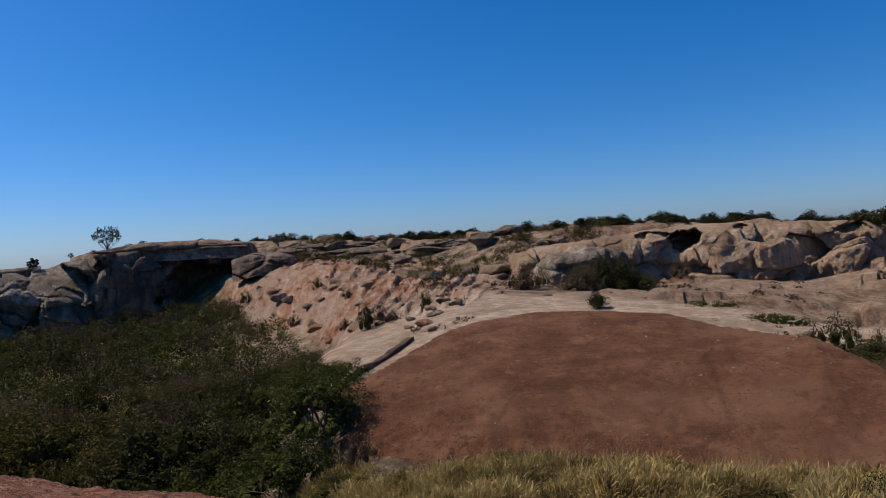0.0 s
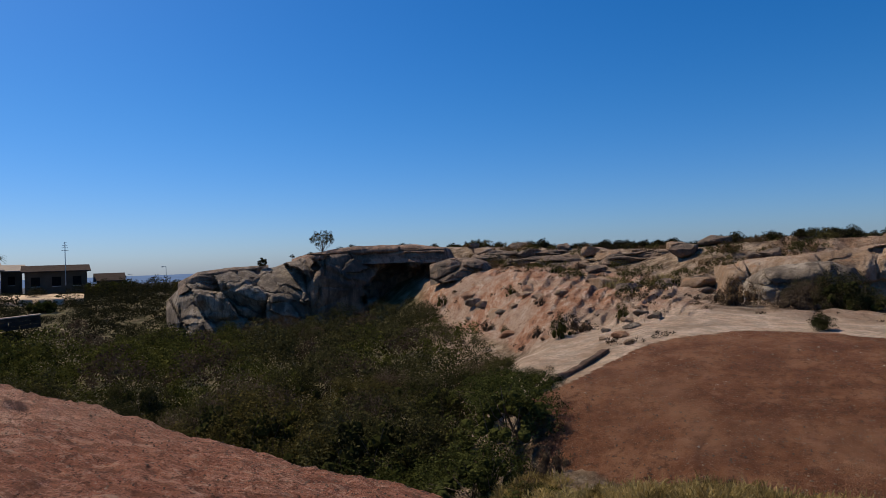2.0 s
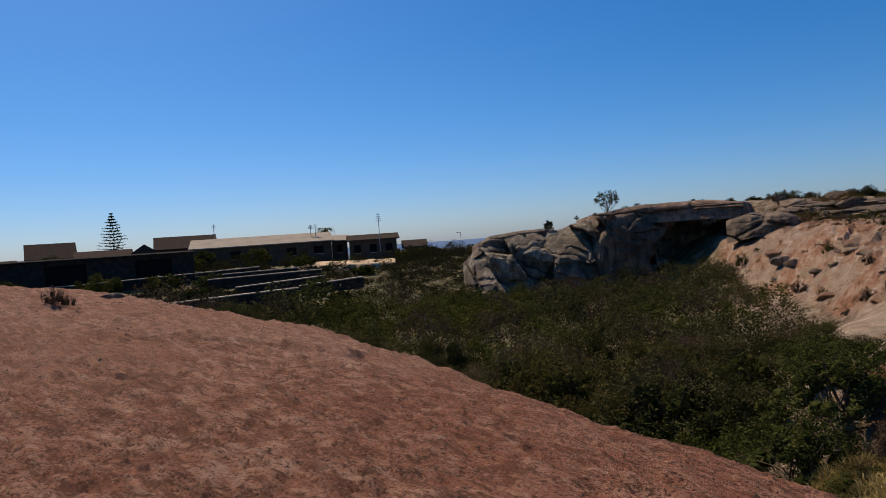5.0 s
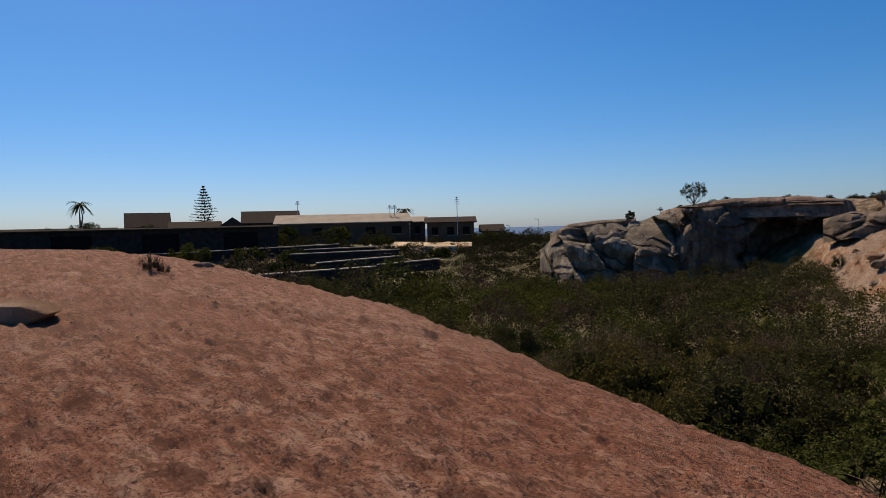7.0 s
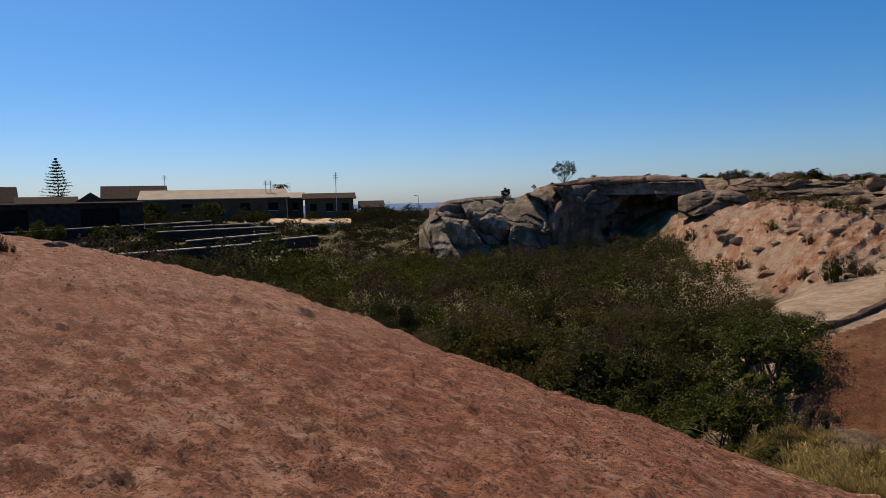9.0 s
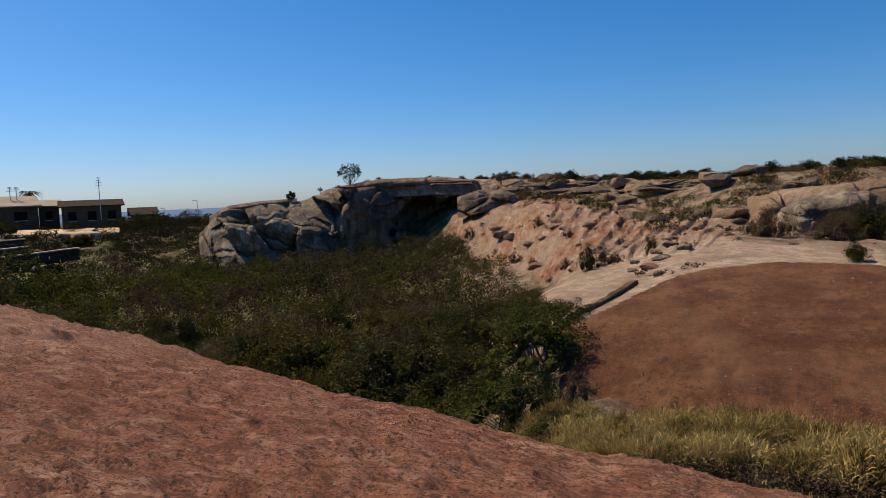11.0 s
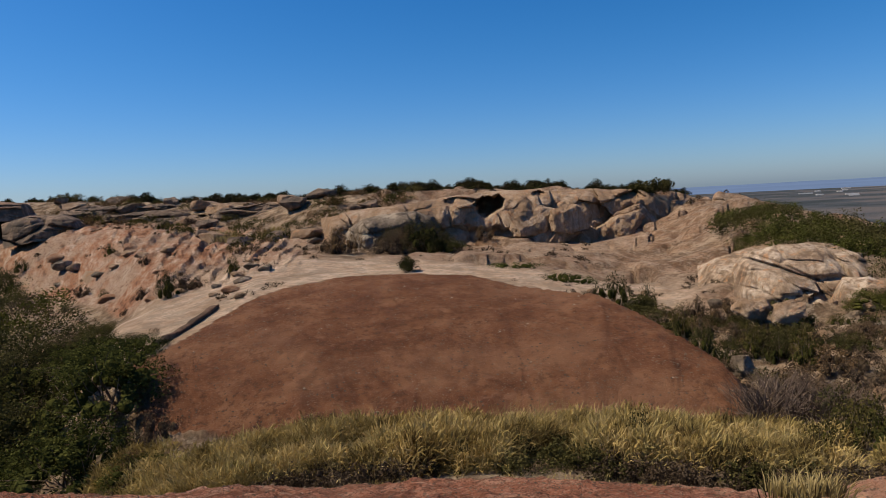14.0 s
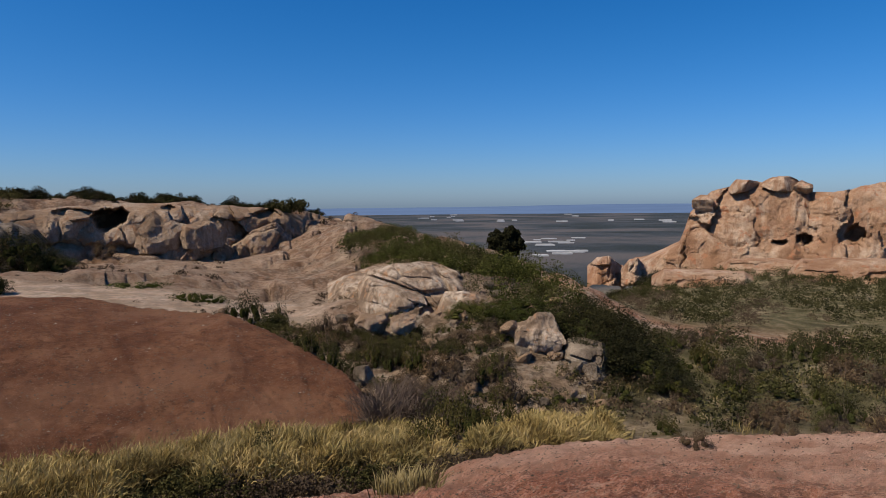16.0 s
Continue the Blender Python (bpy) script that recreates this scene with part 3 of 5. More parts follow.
# ---- rock masses ----
crag("granite_cliff", [-39.4, -38.4, -37, -34, -31, -28.5, -26.5, -25], [54, 52.5, 51.5, 50.5, 50, 50, 52, 54], [-2.6, -1.4, -0.5, -0.1, 0.2, 0.9, 1.1, 1.1],
     [-4.6, -5, -5, -5, -5, -5, -5, -5], 6, M_GREY, 3, "broken grey granite cliff above the thicket", cell=(3.0, 2.3), relief=2.1, joints=0.3, lean=0.62, shear=0.6, weather=0.25, group="cliff", tilt=2.0)
# the dark crusted colour here also paints in the face's deep shade
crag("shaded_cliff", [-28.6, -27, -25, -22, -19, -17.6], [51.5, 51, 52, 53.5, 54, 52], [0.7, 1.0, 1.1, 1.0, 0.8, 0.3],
     [-5, -5, -5, -5, -5, -4.6], 5, M_CRUST_SHADE, 5, "blocky granite face, its deep shade also put into the colour", cell=(3.4, 3.0), relief=2.0, joints=0.35, lean=0.12,
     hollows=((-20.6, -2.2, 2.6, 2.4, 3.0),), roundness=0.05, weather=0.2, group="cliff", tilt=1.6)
crag("capping_slab", [-29.5, -27.5, -24, -19, -15.5], [55, 53.6, 53.2, 53.8, 54.5], [0.95, 1.3, 1.72, 1.72, 1.2], [0.2, 0.6, 0.8, 0.8, 0.5], 16, M_CAP, 7,
     "weathered reddish granite slab capping the cliff", cell=(7, 0.9), relief=0.5, joints=0.2, lean=0.3, roundness=0.6, weather=0.25, group="cliff")
crag("cliff_back_slab", [-38.5, -37, -34.5, -31.5], [56, 55, 55, 55], [-0.8, -0.05, 0.25, 0.45], [-1.2, -0.4, -0.05, 0.1], 7, M_CRUST_SHADE, 9,
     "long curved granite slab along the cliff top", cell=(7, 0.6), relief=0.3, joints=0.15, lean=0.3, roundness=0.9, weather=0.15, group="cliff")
crag("sandstone_brow", [-17.8, -16, -14, -12.3], [50, 49, 49, 50], [-0.1, 0.45, 0.4, -0.3], [-1.2, -0.8, -0.8, -1.0], 4, M_CRUST_SHADE, 11,
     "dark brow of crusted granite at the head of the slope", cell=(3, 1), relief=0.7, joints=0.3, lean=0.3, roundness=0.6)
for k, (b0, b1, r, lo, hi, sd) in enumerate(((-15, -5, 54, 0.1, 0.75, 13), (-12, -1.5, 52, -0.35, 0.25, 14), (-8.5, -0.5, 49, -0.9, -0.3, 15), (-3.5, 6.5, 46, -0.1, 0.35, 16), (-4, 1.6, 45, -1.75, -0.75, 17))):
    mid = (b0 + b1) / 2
    crag("rock_ledge", [b0, b0 + 1, mid, b1 - 1, b1], [r + 1, r, r - 0.5, r, r + 1], [lo - 0.35, hi - 0.1, hi + 0.08, hi - 0.05, lo - 0.35], [lo - 0.3] * 5, 3, M_CRUST_SHADE, sd,
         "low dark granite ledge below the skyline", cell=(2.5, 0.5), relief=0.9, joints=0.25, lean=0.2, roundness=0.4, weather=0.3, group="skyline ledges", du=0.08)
crag("rock_wall", [5.5, 8, 12, 16, 20, 24, 28, 32, 35.5], [33, 32.4, 32, 33, 34, 33.5, 34, 35, 37], [-1.3, -0.6, -0.4, 0.15, 0.55, 0.35, 0.3, -0.1, -0.9],
     [-3.2, -3.4, -3.7, -3.9, -3.9, -4, -3.8, -3.5, -3.2], 7, M_TAN, 19, "tan granite rock wall with weathered hollows", cell=(3.4, 2.6), relief=1.15, joints=0.25, lean=0.4, weather=0.55,
     hollows=((20.2, -0.8, 1.25, 0.95, 3.2), (24.0, 0.1, 0.8, 0.35, 0.8), (31.6, -0.6, 1.5, 0.45, 0.8), (17.4, -0.2, 1.2, 0.3, 0.7)), roundness=0.5, du=0.07)
crag("wall_foot_rock", [7.5, 9, 11, 13.5, 15.6], [31, 30, 29.8, 30, 31.5], [-2.4, -1.4, -1.2, -1.0, -1.6], [-3.6, -3.8, -4, -4, -3.8], 3, M_GREY, 23,
     "grey weathered granite outcrop at the foot of the wall", cell=(2.4, 1.7), relief=0.6, joints=0.12, lean=0.4, roundness=0.5, weather=0.6, du=0.07)
crag("butte", [62.6, 64.4, 66.2, 67.0, 68.5, 71, 74.5, 75.5, 77, 80, 84, 90, 98], [82, 81, 80, 80, 79, 78, 78, 79, 78, 79, 80, 82, 84],
     [-5.4, -4.3, -3.3, -0.7, 1.0, 1.85, 1.6, 0.85, 0.75, 1.5, 1.9, 2.2, 1.8], [-5.6, -5.2] + [-4.8] * 11, 14, M_BUTTE, 29, "buff and orange granite butte with caves at its foot",
     cell=(5.5, 9.0), relief=1.5, joints=0.22, lean=0.4, hollows=((75.2, -2.8, 0.5, 0.45, 2.5), (78.4, -2.3, 0.6, 0.55, 2.5), (73.6, -3.1, 0.5, 0.25, 1.5)), roundness=0.2, weather=0.55)
for k, (bearing, el, r, half) in enumerate(((70.9, 1.3, 83, (1.7, 2.0, 0.95)), (73.4, 1.4, 83, (2.2, 2.0, 0.9)), (75.0, 1.1, 83, (1.0, 1.4, 0.9)), (67.9, 0.1, 81.5, (1.2, 1.5, 1.1)))):
    rock("cap_rock", at(bearing, r, elev(el, r)), half, M_BUTTE, 110 + k, "blocky orange-stained rock on top of the butte", -bearing, group="butte cap rocks", cuts=12, rough=0.15, boxy=0.6)
crag("butte_outlier", [58.8, 59.6, 60.6, 61.6], [70, 69, 69, 71], [-5.3, -4.5, -4.4, -5.2], [-6.2] * 4, 3, M_ORANGE, 33, "orange granite outlier beside the butte",
     cell=(1.6, 1.6), relief=0.8, joints=0.4, lean=0.3)
crag("butte_outlier", [61.6, 62.2, 62.9, 63.6], [67, 66, 66, 67], [-5.5, -4.7, -4.5, -5.3], [-6.2] * 4, 3, M_BUTTE, 35, "pale granite outlier beside a dark bush",
     cell=(1.2, 1.2), relief=0.7, joints=0.3, lean=0.4)
crag("bank_slab", [39.2, 40.4, 42.5, 45.5, 47.6, 49.2], [18.4, 17.7, 17.4, 17.4, 17.7, 18.4], [-6.9, -5.7, -5.3, -5.4, -6.1, -7.6], [-8.4, -9.0, -9.3, -9.7, -9.9, -9.9], 1.4, M_SLAB, 51,
     "pale lichen-stained granite slab with slanting cracks", cell=(1.5, 1.3), relief=0.5, joints=0.26, lean=1.1, roundness=0.15, shear=1.3, weather=0.16, group="bank slabs", du=0.05)
crag("bank_slab", [36.6, 38, 40, 42, 43.4], [20.2, 19.6, 19.2, 19.0, 19.2], [-7.4, -6.6, -6.1, -5.8, -6.6], [-8.2, -8.6, -9.0, -9.3, -9.3], 1.6, M_SLAB, 58,
     "low sloping orange-stained granite slab on the bank", cell=(1.4, 0.8), relief=0.3, joints=0.12, lean=2.0, roundness=0.3, shear=1.3, weather=0.16, group="bank slabs", du=0.05)
crag("bank_slab", [45.8, 46.6, 48.2, 50.2, 51.6], [17.4, 17.0, 16.8, 16.8, 17.3], [-9.2, -7.9, -7.8, -8.6, -9.8], [-10.2, -10.3, -10.3, -10.5, -10.5], 0.9, M_SLAB, 54,
     "broken grey granite slab at the foot of the bank", cell=(0.8, 0.7), relief=0.32, joints=0.16, lean=0.8, roundness=0.35, shear=0.8, weather=0.15, group="bank slabs", du=0.05)
crag("bank_slab", [56.2, 57, 58.5, 59.8, 60.6], [15.6, 15.2, 15.0, 15.0, 15.5], [-12.3, -11.7, -11.5, -11.8, -12.4], [-12.8, -13.0, -13.1, -13.1, -13.0], 0.7, M_GREY, 57,
     "low broken granite step under the dark shrubs", cell=(0.6, 0.5), relief=0.3, joints=0.15, lean=0.5, roundness=0.35, weather=0.15, group="bank slabs", du=0.05)
for bearing, el, r, half, sd, turn, ln in ((40.4, -9.6, 16.6, (0.5, 0.4, 0.34), 56, -20, (8, 10)), (43.0, -9.7, 16.6, (0.42, 0.35, 0.34), 53, -40, (0, 8)),
                                           (52.2, -10.2, 16.0, (0.3, 0.3, 0.22), 69, 30, (0, 0))):
    rock("bank_stone", at(bearing, r, elev(el, r)), half, M_TAN, sd, "angular granite block among shrubs on the bank", turn, ln, "bank stones", cuts=22, rough=0.2, boxy=0.6)
for b0, b1, r, lo, hi, sd, mt in ((-7.6, -2.6, 41, -3.0, -2.1, 81, M_ORANGE), (-16.4, -13.2, 47, -2.4, -1.3, 82, M_CRUST_SHADE), (-12.6, -9.4, 46, -1.9, -1.2, 83, M_ORANGE),
                                  (-13.4, -9.2, 37, -5.0, -4.1, 84, M_TAN), (-9.8, -5.0, 34, -5.6, -4.9, 85, M_TAN), (-17, -14.4, 45.5, -3.9, -3.1, 86, M_GREY), (-5.6, -0.6, 33, -4.4, -3.7, 87, M_ORANGE)):
    mid = (b0 + b1) / 2
    crag("slope_ledge", [b0, b0 + 0.7, mid, b1 - 0.7, b1], [r + 1.5, r, r - 0.5, r, r + 1], [lo - 0.4, hi - 0.1, hi, hi - 0.15, lo - 0.4], [lo - 0.3] * 5, 3.5, mt, sd,
         "broken granite ledge on the quarried slope", cell=(1.3, 0.8), relief=0.4, joints=0.2, lean=1.2, shear=1.2, weather=0.4, group="slope ledges", du=0.07)
for b0, b1, r, lo, hi, sd in ((64.0, 72.0, 50, -6.5, -5.8, 92), (74, 84, 56, -5.3, -4.5, 93), (69, 78, 62, -5.1, -4.7, 94)):
    mid = (b0 + b1) / 2
    crag("valley_ledge", [b0, b0 + 1, mid, b1 - 1, b1], [r + 1.5, r, r, r, r + 1.5], [lo - 0.35, hi - 0.05, hi, hi - 0.1, lo - 0.35], [lo - 0.4] * 5, 6, M_BUTTE, sd,
         "pale weathered granite pavement in the scrub", cell=(4, 0.6), relief=0.7, joints=0.12, lean=1.5, weather=0.5, group="valley ledges")


rock("wall_lump", at(26.7, 33.5, elev(-2.2, 33.5)), (1.0, 0.8, 0.85), M_TAN, 95, "rounded granite lump standing out of the rock wall", -20, cuts=8, rough=0.2, detail=5)
rock("wall_lump", at(23.4, 33.9, elev(-2.0, 33.9)), (1.4, 0.9, 1.0), M_TAN, 96, "rounded granite buttress of the rock wall", 10, cuts=8, rough=0.2, detail=5)


def boulder(bearing, r, half, seed, mat, label, turn=0, lean=(0, 0), sink=0.25, name="boulder", **more):
    p = on_ground(bearing, r)
    p.z += half[2] * (1 - 2 * sink)
    return rock(name, p, half, mat, seed, label, turn, lean, "boulders", **more)


boulder(54.6, 16.0, (0.7, 0.58, 0.6), 59, M_SLAB, "pale grey granite boulder on the bank", -40, (0, 6), cuts=24, detail=5, rough=0.2, boxy=0.55)
boulder(57.6, 15.2, (0.3, 0.26, 0.2), 60, M_GREY, "small grey granite boulder beside a larger one", 10)
boulder(53.2, 15.4, (0.26, 0.22, 0.2), 62, M_GREY, "small grey granite stone on the bank", 50)
boulder(59.2, 15.2, (0.35, 0.3, 0.25), 61, M_GREY, "small grey granite stone under a shrub", 40)
boulder(39.4, 14.3, (0.24, 0.2, 0.3), 57, M_GREY, "pale upright stone among grey twigs", 0, name="standing_stone")
boulder(-42.8, 13.4, (0.42, 0.3, 0.22), 63, M_GREY, "grey stone at the edge of the red dome", 30)
boulder(-80, 10.6, (0.9, 0.5, 0.2), 64, M_ORANGE, "flat flake of brown granite on the dome", 20, name="rock_flake")
boulder(-67.5, 19, (0.35, 0.25, 0.08), 65, M_CRUST_SHADE, "thin flake of brown granite on the dome", 70, name="rock_flake")
for k in range(120):
    bearing, r = rng.uniform(27, 60), rng.uniform(12.6, 21)
    sz = rng.uniform(0.05, 0.2)
    if dome_field(*at(bearing, r).xy) < 1.15:
        continue
    boulder(bearing, r, (sz * 1.2, sz, sz * 0.8), 300 + k, M_TAN if k % 3 else M_GREY, "loose granite stone on the bank", rng.uniform(0, 180), detail=2, cuts=9, name="stone")
for k in range(34):
    bearing = rng.uniform(-17, 1)
    r = float(np.interp(bearing, STEP, KR[3])) + rng.uniform(0, 16)
    sz = rng.uniform(0.15, 0.55) * (r / 40)
    if dome_field(*at(bearing, r).xy) < 1.2:
        continue
    boulder(bearing, r, (sz * 1.3, sz, sz * 0.6), 400 + k, (M_TAN, M_ORANGE, M_GREY)[k % 3], "weathered stone lying on the quarried slope", rng.uniform(0, 180), sink=0.35, detail=2, cuts=9, name="slope_stone")


# ---- plants ----
def leaf_quads(rg, centres, out, size, flatness=0.6):
    """Small leaves at the centres, turned roughly outwards, as vertices and faces."""
    n = len(centres)
    nrm = out + rg.normal(size=(n, 3)) * 0.55
    nrm /= np.linalg.norm(nrm, axis=1)[:, None] + 1e-6
    d = np.cross(nrm, rg.normal(size=(n, 3)))
    d /= np.linalg.norm(d, axis=1)[:, None] + 1e-6
    u = np.cross(nrm, d)
    s = size * rg.uniform(0.6, 1.4, (n, 1))
    a, w = d * s, u * s * flatness * 0.5
    v = np.stack([centres - a * 0.5, centres + w, centres + a * 0.5, centres - w], 1).reshape(-1, 3)
    return v, np.arange(n * 4).reshape(n, 4)


def clump_leaves(rg, centres, radius, per):
    """Leaves over the upper outside of each clump: places and outward ways."""
    d = rg.normal(size=(len(centres), per, 3))
    d[..., 2] += 0.35
    d /= np.linalg.norm(d, axis=2)[..., None]
    pts = centres[:, None, :] + d * radius * rg.uniform(0.55, 1.1, (len(centres), per, 1))
    return pts.reshape(-1, 3), d.reshape(-1, 3)


def crown_clumps(rg, width, height, clumps, low=0.1):
    t = rg.uniform(0, 2 * math.pi, clumps)
    q = np.sqrt(rg.uniform(0.0, 1, clumps))
    lump = 1 + 0.22 * np.sin(t * 3 + rg.uniform(0, 6)) + 0.12 * np.sin(t * 7)
    x, y = np.cos(t) * q * width / 2 * lump, np.sin(t) * q * width / 2 * lump
    z = height * np.sqrt(np.clip(1.05 - q ** 2, 0.05, 1)) * rg.uniform(0.55, 1.0, clumps) - 0.08 * height
    return np.stack([x, y, np.maximum(z, low * height)], 1)


def core_mesh(rg, centres, radius, mat):
    """Small lumps under each clump; their even deep colour stands in for the shade inside a shrub."""
    bm = bmesh.new()
    for c in centres[::3]:
        m = Matrix.Translation(Vector(c) * 0.88) @ pose(0, 0, 0, *rg.uniform(0, 360, 3)) @ Matrix.Diagonal((radius * 1.5, radius * 1.5 * rg.uniform(0.7, 1), radius * 1.2, 1))
        bmesh.ops.create_icosphere(bm, subdivisions=1, radius=0.85, matrix=m)
    me = bpy.data.meshes.new("inner_foliage")
    bm.to_mesh(me)
    bm.free()
    me.materials.append(mat)
    return me


def twig_mesh(rg, tips, base_spread, thick, mat, name):
    verts, faces = [], []
    for tip in tips:
        b0 = np.array([rg.normal() * base_spread, rg.normal() * base_spread, -0.1])
        mid = (b0 + tip) / 2 + rg.normal(size=3) * 0.12 * np.linalg.norm(tip)
        k = len(verts)
        for p, th in ((b0, thick), (mid, thick * 0.65), (np.array(tip), thick * 0.25)):
            for a in (0, 2.1, 4.2):
                verts.append([p[0] + math.cos(a) * th, p[1] + math.sin(a) * th, p[2]])
        for s in (0, 3):
            for i in range(3):
                faces.append([k + s + i, k + s + (i + 1) % 3, k + s + 3 + (i + 1) % 3, k + s + 3 + i])
    return mesh_from(name, verts, faces, mat)


def shrub(seed, width, height, mat, inner, label, clumps=45, per=40, leaf=0.08, radius=0.24, twigs=14, group="", low=0.12, name="shrub"):
    rg = np.random.default_rng(seed)
    c = crown_clumps(rg, width, height, clumps, low)
    root = new(name)
    pts, out = clump_leaves(rg, c, radius, per)
    v, f = leaf_quads(rg, pts, out, leaf)
    part("crown", mesh_from("crown", v, f, mat), root)
    if inner:
        part("inner_foliage", core_mesh(rg, c * [0.8, 0.8, 0.85], radius * 0.62, inner), root, "solid lumps inside the crown, inner shade in their colour")
    part("branching", twig_mesh(rg, np.concatenate([c, pts[:: max(1, len(pts) // max(1, twigs))]])[:: max(1, (len(c) + twigs) // (twigs + 14))], 0.05 * width, 0.014 * height, M_WOOD, "branching"), root, "grey twiggy stems")
    root["used"] = 0
    return tagged(root, label, "shrub", group)


def plant(kind, p, turn, sx, sz):
    m = pose(p[0], p[1], p[2], 0, 0, turn) @ Matrix.Diagonal((sx, sx, sz, 1))
    if not kind["used"]:
        kind["used"] = 1
        kind.matrix_basis = m
        return kind
    return copy_thing(kind, m)


def far_scrub(name, spots, mat, label, seed, leaf, per=520, clumps=26):
    """Many far shrubs as one mass: (place, width, height) each, with its own leaves."""
    rg = np.random.default_rng(seed)
    vs, fs, k = [], [], 0
    for p, w, h in spots:
        c = crown_clumps(rg, w, h, clumps)
        pts, out = clump_leaves(rg, c, 0.13 * w, per // clumps)
        v, f = leaf_quads(rg, pts, out, leaf * w, 0.7)
        vs.append(v + np.array(p))
        fs.append(f + k)
        k += len(v)
    return tagged(new(name, mesh_from(name, np.concatenate(vs), np.concatenate(fs), mat)), label, "scrub", kind="stuff")


# even core colours that carry the shade inside the crowns
M_IN_GREEN = leaf_material("inner_shade_green", [(0.035, 0.04, 0.012), (0.05, 0.055, 0.018)])
M_IN_BROWN = leaf_material("inner_shade_brown", [(0.06, 0.045, 0.03), (0.08, 0.06, 0.042)])
T = "thicket"
DEEP = shrub(212, 2.2, 1.5, M_SHADELEAF, M_IN_GREEN, "dense shrub with the shade of the bank in its leaf colour", 90, 80, 0.05, 0.23, group="bank shrubs")
GREEN = shrub(201, 2.5, 1.7, M_LEAF, M_IN_GREEN, "dense dark green shrub in the thicket", 95, 74, 0.052, 0.24, group=T)
OLIVE = shrub(202, 2.2, 1.6, M_OLIVE, M_IN_GREEN, "olive green leafy shrub in the thicket", 85, 74, 0.05, 0.24, group=T)
BROWN = shrub(203, 2.4, 1.6, M_DRYLEAF, M_IN_BROWN, "half-bare brownish shrub in the thicket", 85, 48, 0.055, 0.26, 40, group=T)
BROAD = shrub(204, 3.0, 1.9, M_LEAF, M_IN_GREEN, "broad rounded green shrub in the thicket", 115, 70, 0.055, 0.26, group=T)
LOW = shrub(205, 1.3, 0.75, M_OLIVE, M_IN_GREEN, "low olive shrub on dry ground", 34, 40, 0.05, 0.16, group="low shrubs")
LOWB = shrub(206, 1.3, 0.7, M_DRYLEAF, M_IN_BROWN, "low brown heath shrub on dry ground", 34, 40, 0.045, 0.16, 30, group="low shrubs")
BARE = shrub(207, 2.0, 1.05, M_DRYLEAF, None, "bare grey twiggy shrub beside the grass", 40, 10, 0.04, 0.2, 260, group="low shrubs")
SKY = shrub(208, 1.5, 0.8, M_SHADELEAF, M_IN_GREEN, "small shrub along the skyline, darkened as a silhouette", 34, 34, 0.09, 0.2, group="skyline shrubs", name="skyline_bush")
SKYB = shrub(209, 1.0, 1.15, M_SHADELEAF, None, "sparse upright shrub along the skyline", 28, 34, 0.08, 0.2, 20, group="skyline shrubs", name="skyline_bush")
BALL = shrub(210, 0.6, 0.52, M_OLIVE, M_IN_GREEN, "small round dark shrub on stony ground", 44, 60, 0.035, 0.11, low=0.2, group="path shrubs")
MOSS = shrub(211, 1.6, 0.24, M_LEAF, M_IN_GREEN, "flat cushion of green succulent on the rock", 40, 40, 0.04, 0.12, low=0.3, group="cushions")

placed = {}


def room(x, y, gap):
    """Whether no plant stands nearer than the gap; if so, the place is taken."""
    ix, iy = int(x // 3), int(y // 3)
    for a in (-1, 0, 1):
        for c2 in (-1, 0, 1):
            for px, py in placed.get((ix + a, iy + c2), ()):
                if (px - x) ** 2 + (py - y) ** 2 < gap * gap:
                    return False
    placed.setdefault((ix, iy), []).append((x, y))
    return True


# the thicket in the hollow
far_spots = {M_LEAF: [], M_OLIVE: [], M_DRYLEAF: []}
for tries in range(9000):
    bearing = rng.uniform(-64, -6)
    r = math.sqrt(rng.uniform(10.0 ** 2, 49.5 ** 2))
    if r < float(np.interp(bearing, STEP, KR[2])) + 0.6 or bearing > np.interp(r, [10, 11.5, 13.5, 17, 23, 34, 48], [-11.5, -8.2, -6.9, -8.9, -12.2, -15.8, -18.6]):
        continue
    if r > np.interp(bearing, [-64, -50, -42, -37, -20, -17], [30, 42, 46, 48, 49.5, 48]):
        continue
    if not room(*at(bearing, r).xy, 1.45 if r < 25 else 1.7):
        continue
    p = on_ground(bearing, r)
    tone = vnoise(p.x * 0.13, p.y * 0.13, 61) + rng.uniform(-0.14, 0.14)
    size = rng.uniform(0.75, 1.1) * (1.3 if rng.random() < 0.16 else 1.0)
    if bearing > np.interp(r, [10, 11.5, 13.5, 17, 23, 34], [-15, -12, -10.5, -12, -14.5, -17.5]):
        size *= 0.62
    if r < 25:
        kind = BROWN if rng.random() < 0.13 else (OLIVE if tone > 0.5 else (BROAD if rng.random() < 0.4 else GREEN))
        plant(kind, p, rng.uniform(0, 360), size * 1.08, size * rng.uniform(0.6, 1.2))
    else:
        far_spots[M_DRYLEAF if rng.random() < 0.12 else (M_OLIVE if tone > 0.5 else M_LEAF)].append((p, 2.6 * size, 1.75 * size * rng.uniform(0.55, 1.25)))
for (mt, spots), lb in zip(far_spots.items(), ("far green mass of the thicket", "far olive mass of the thicket", "far brown mass of the thicket")):
    far_scrub("far_thicket", spots, mt, lb, 701, 0.036, 1500, 44)
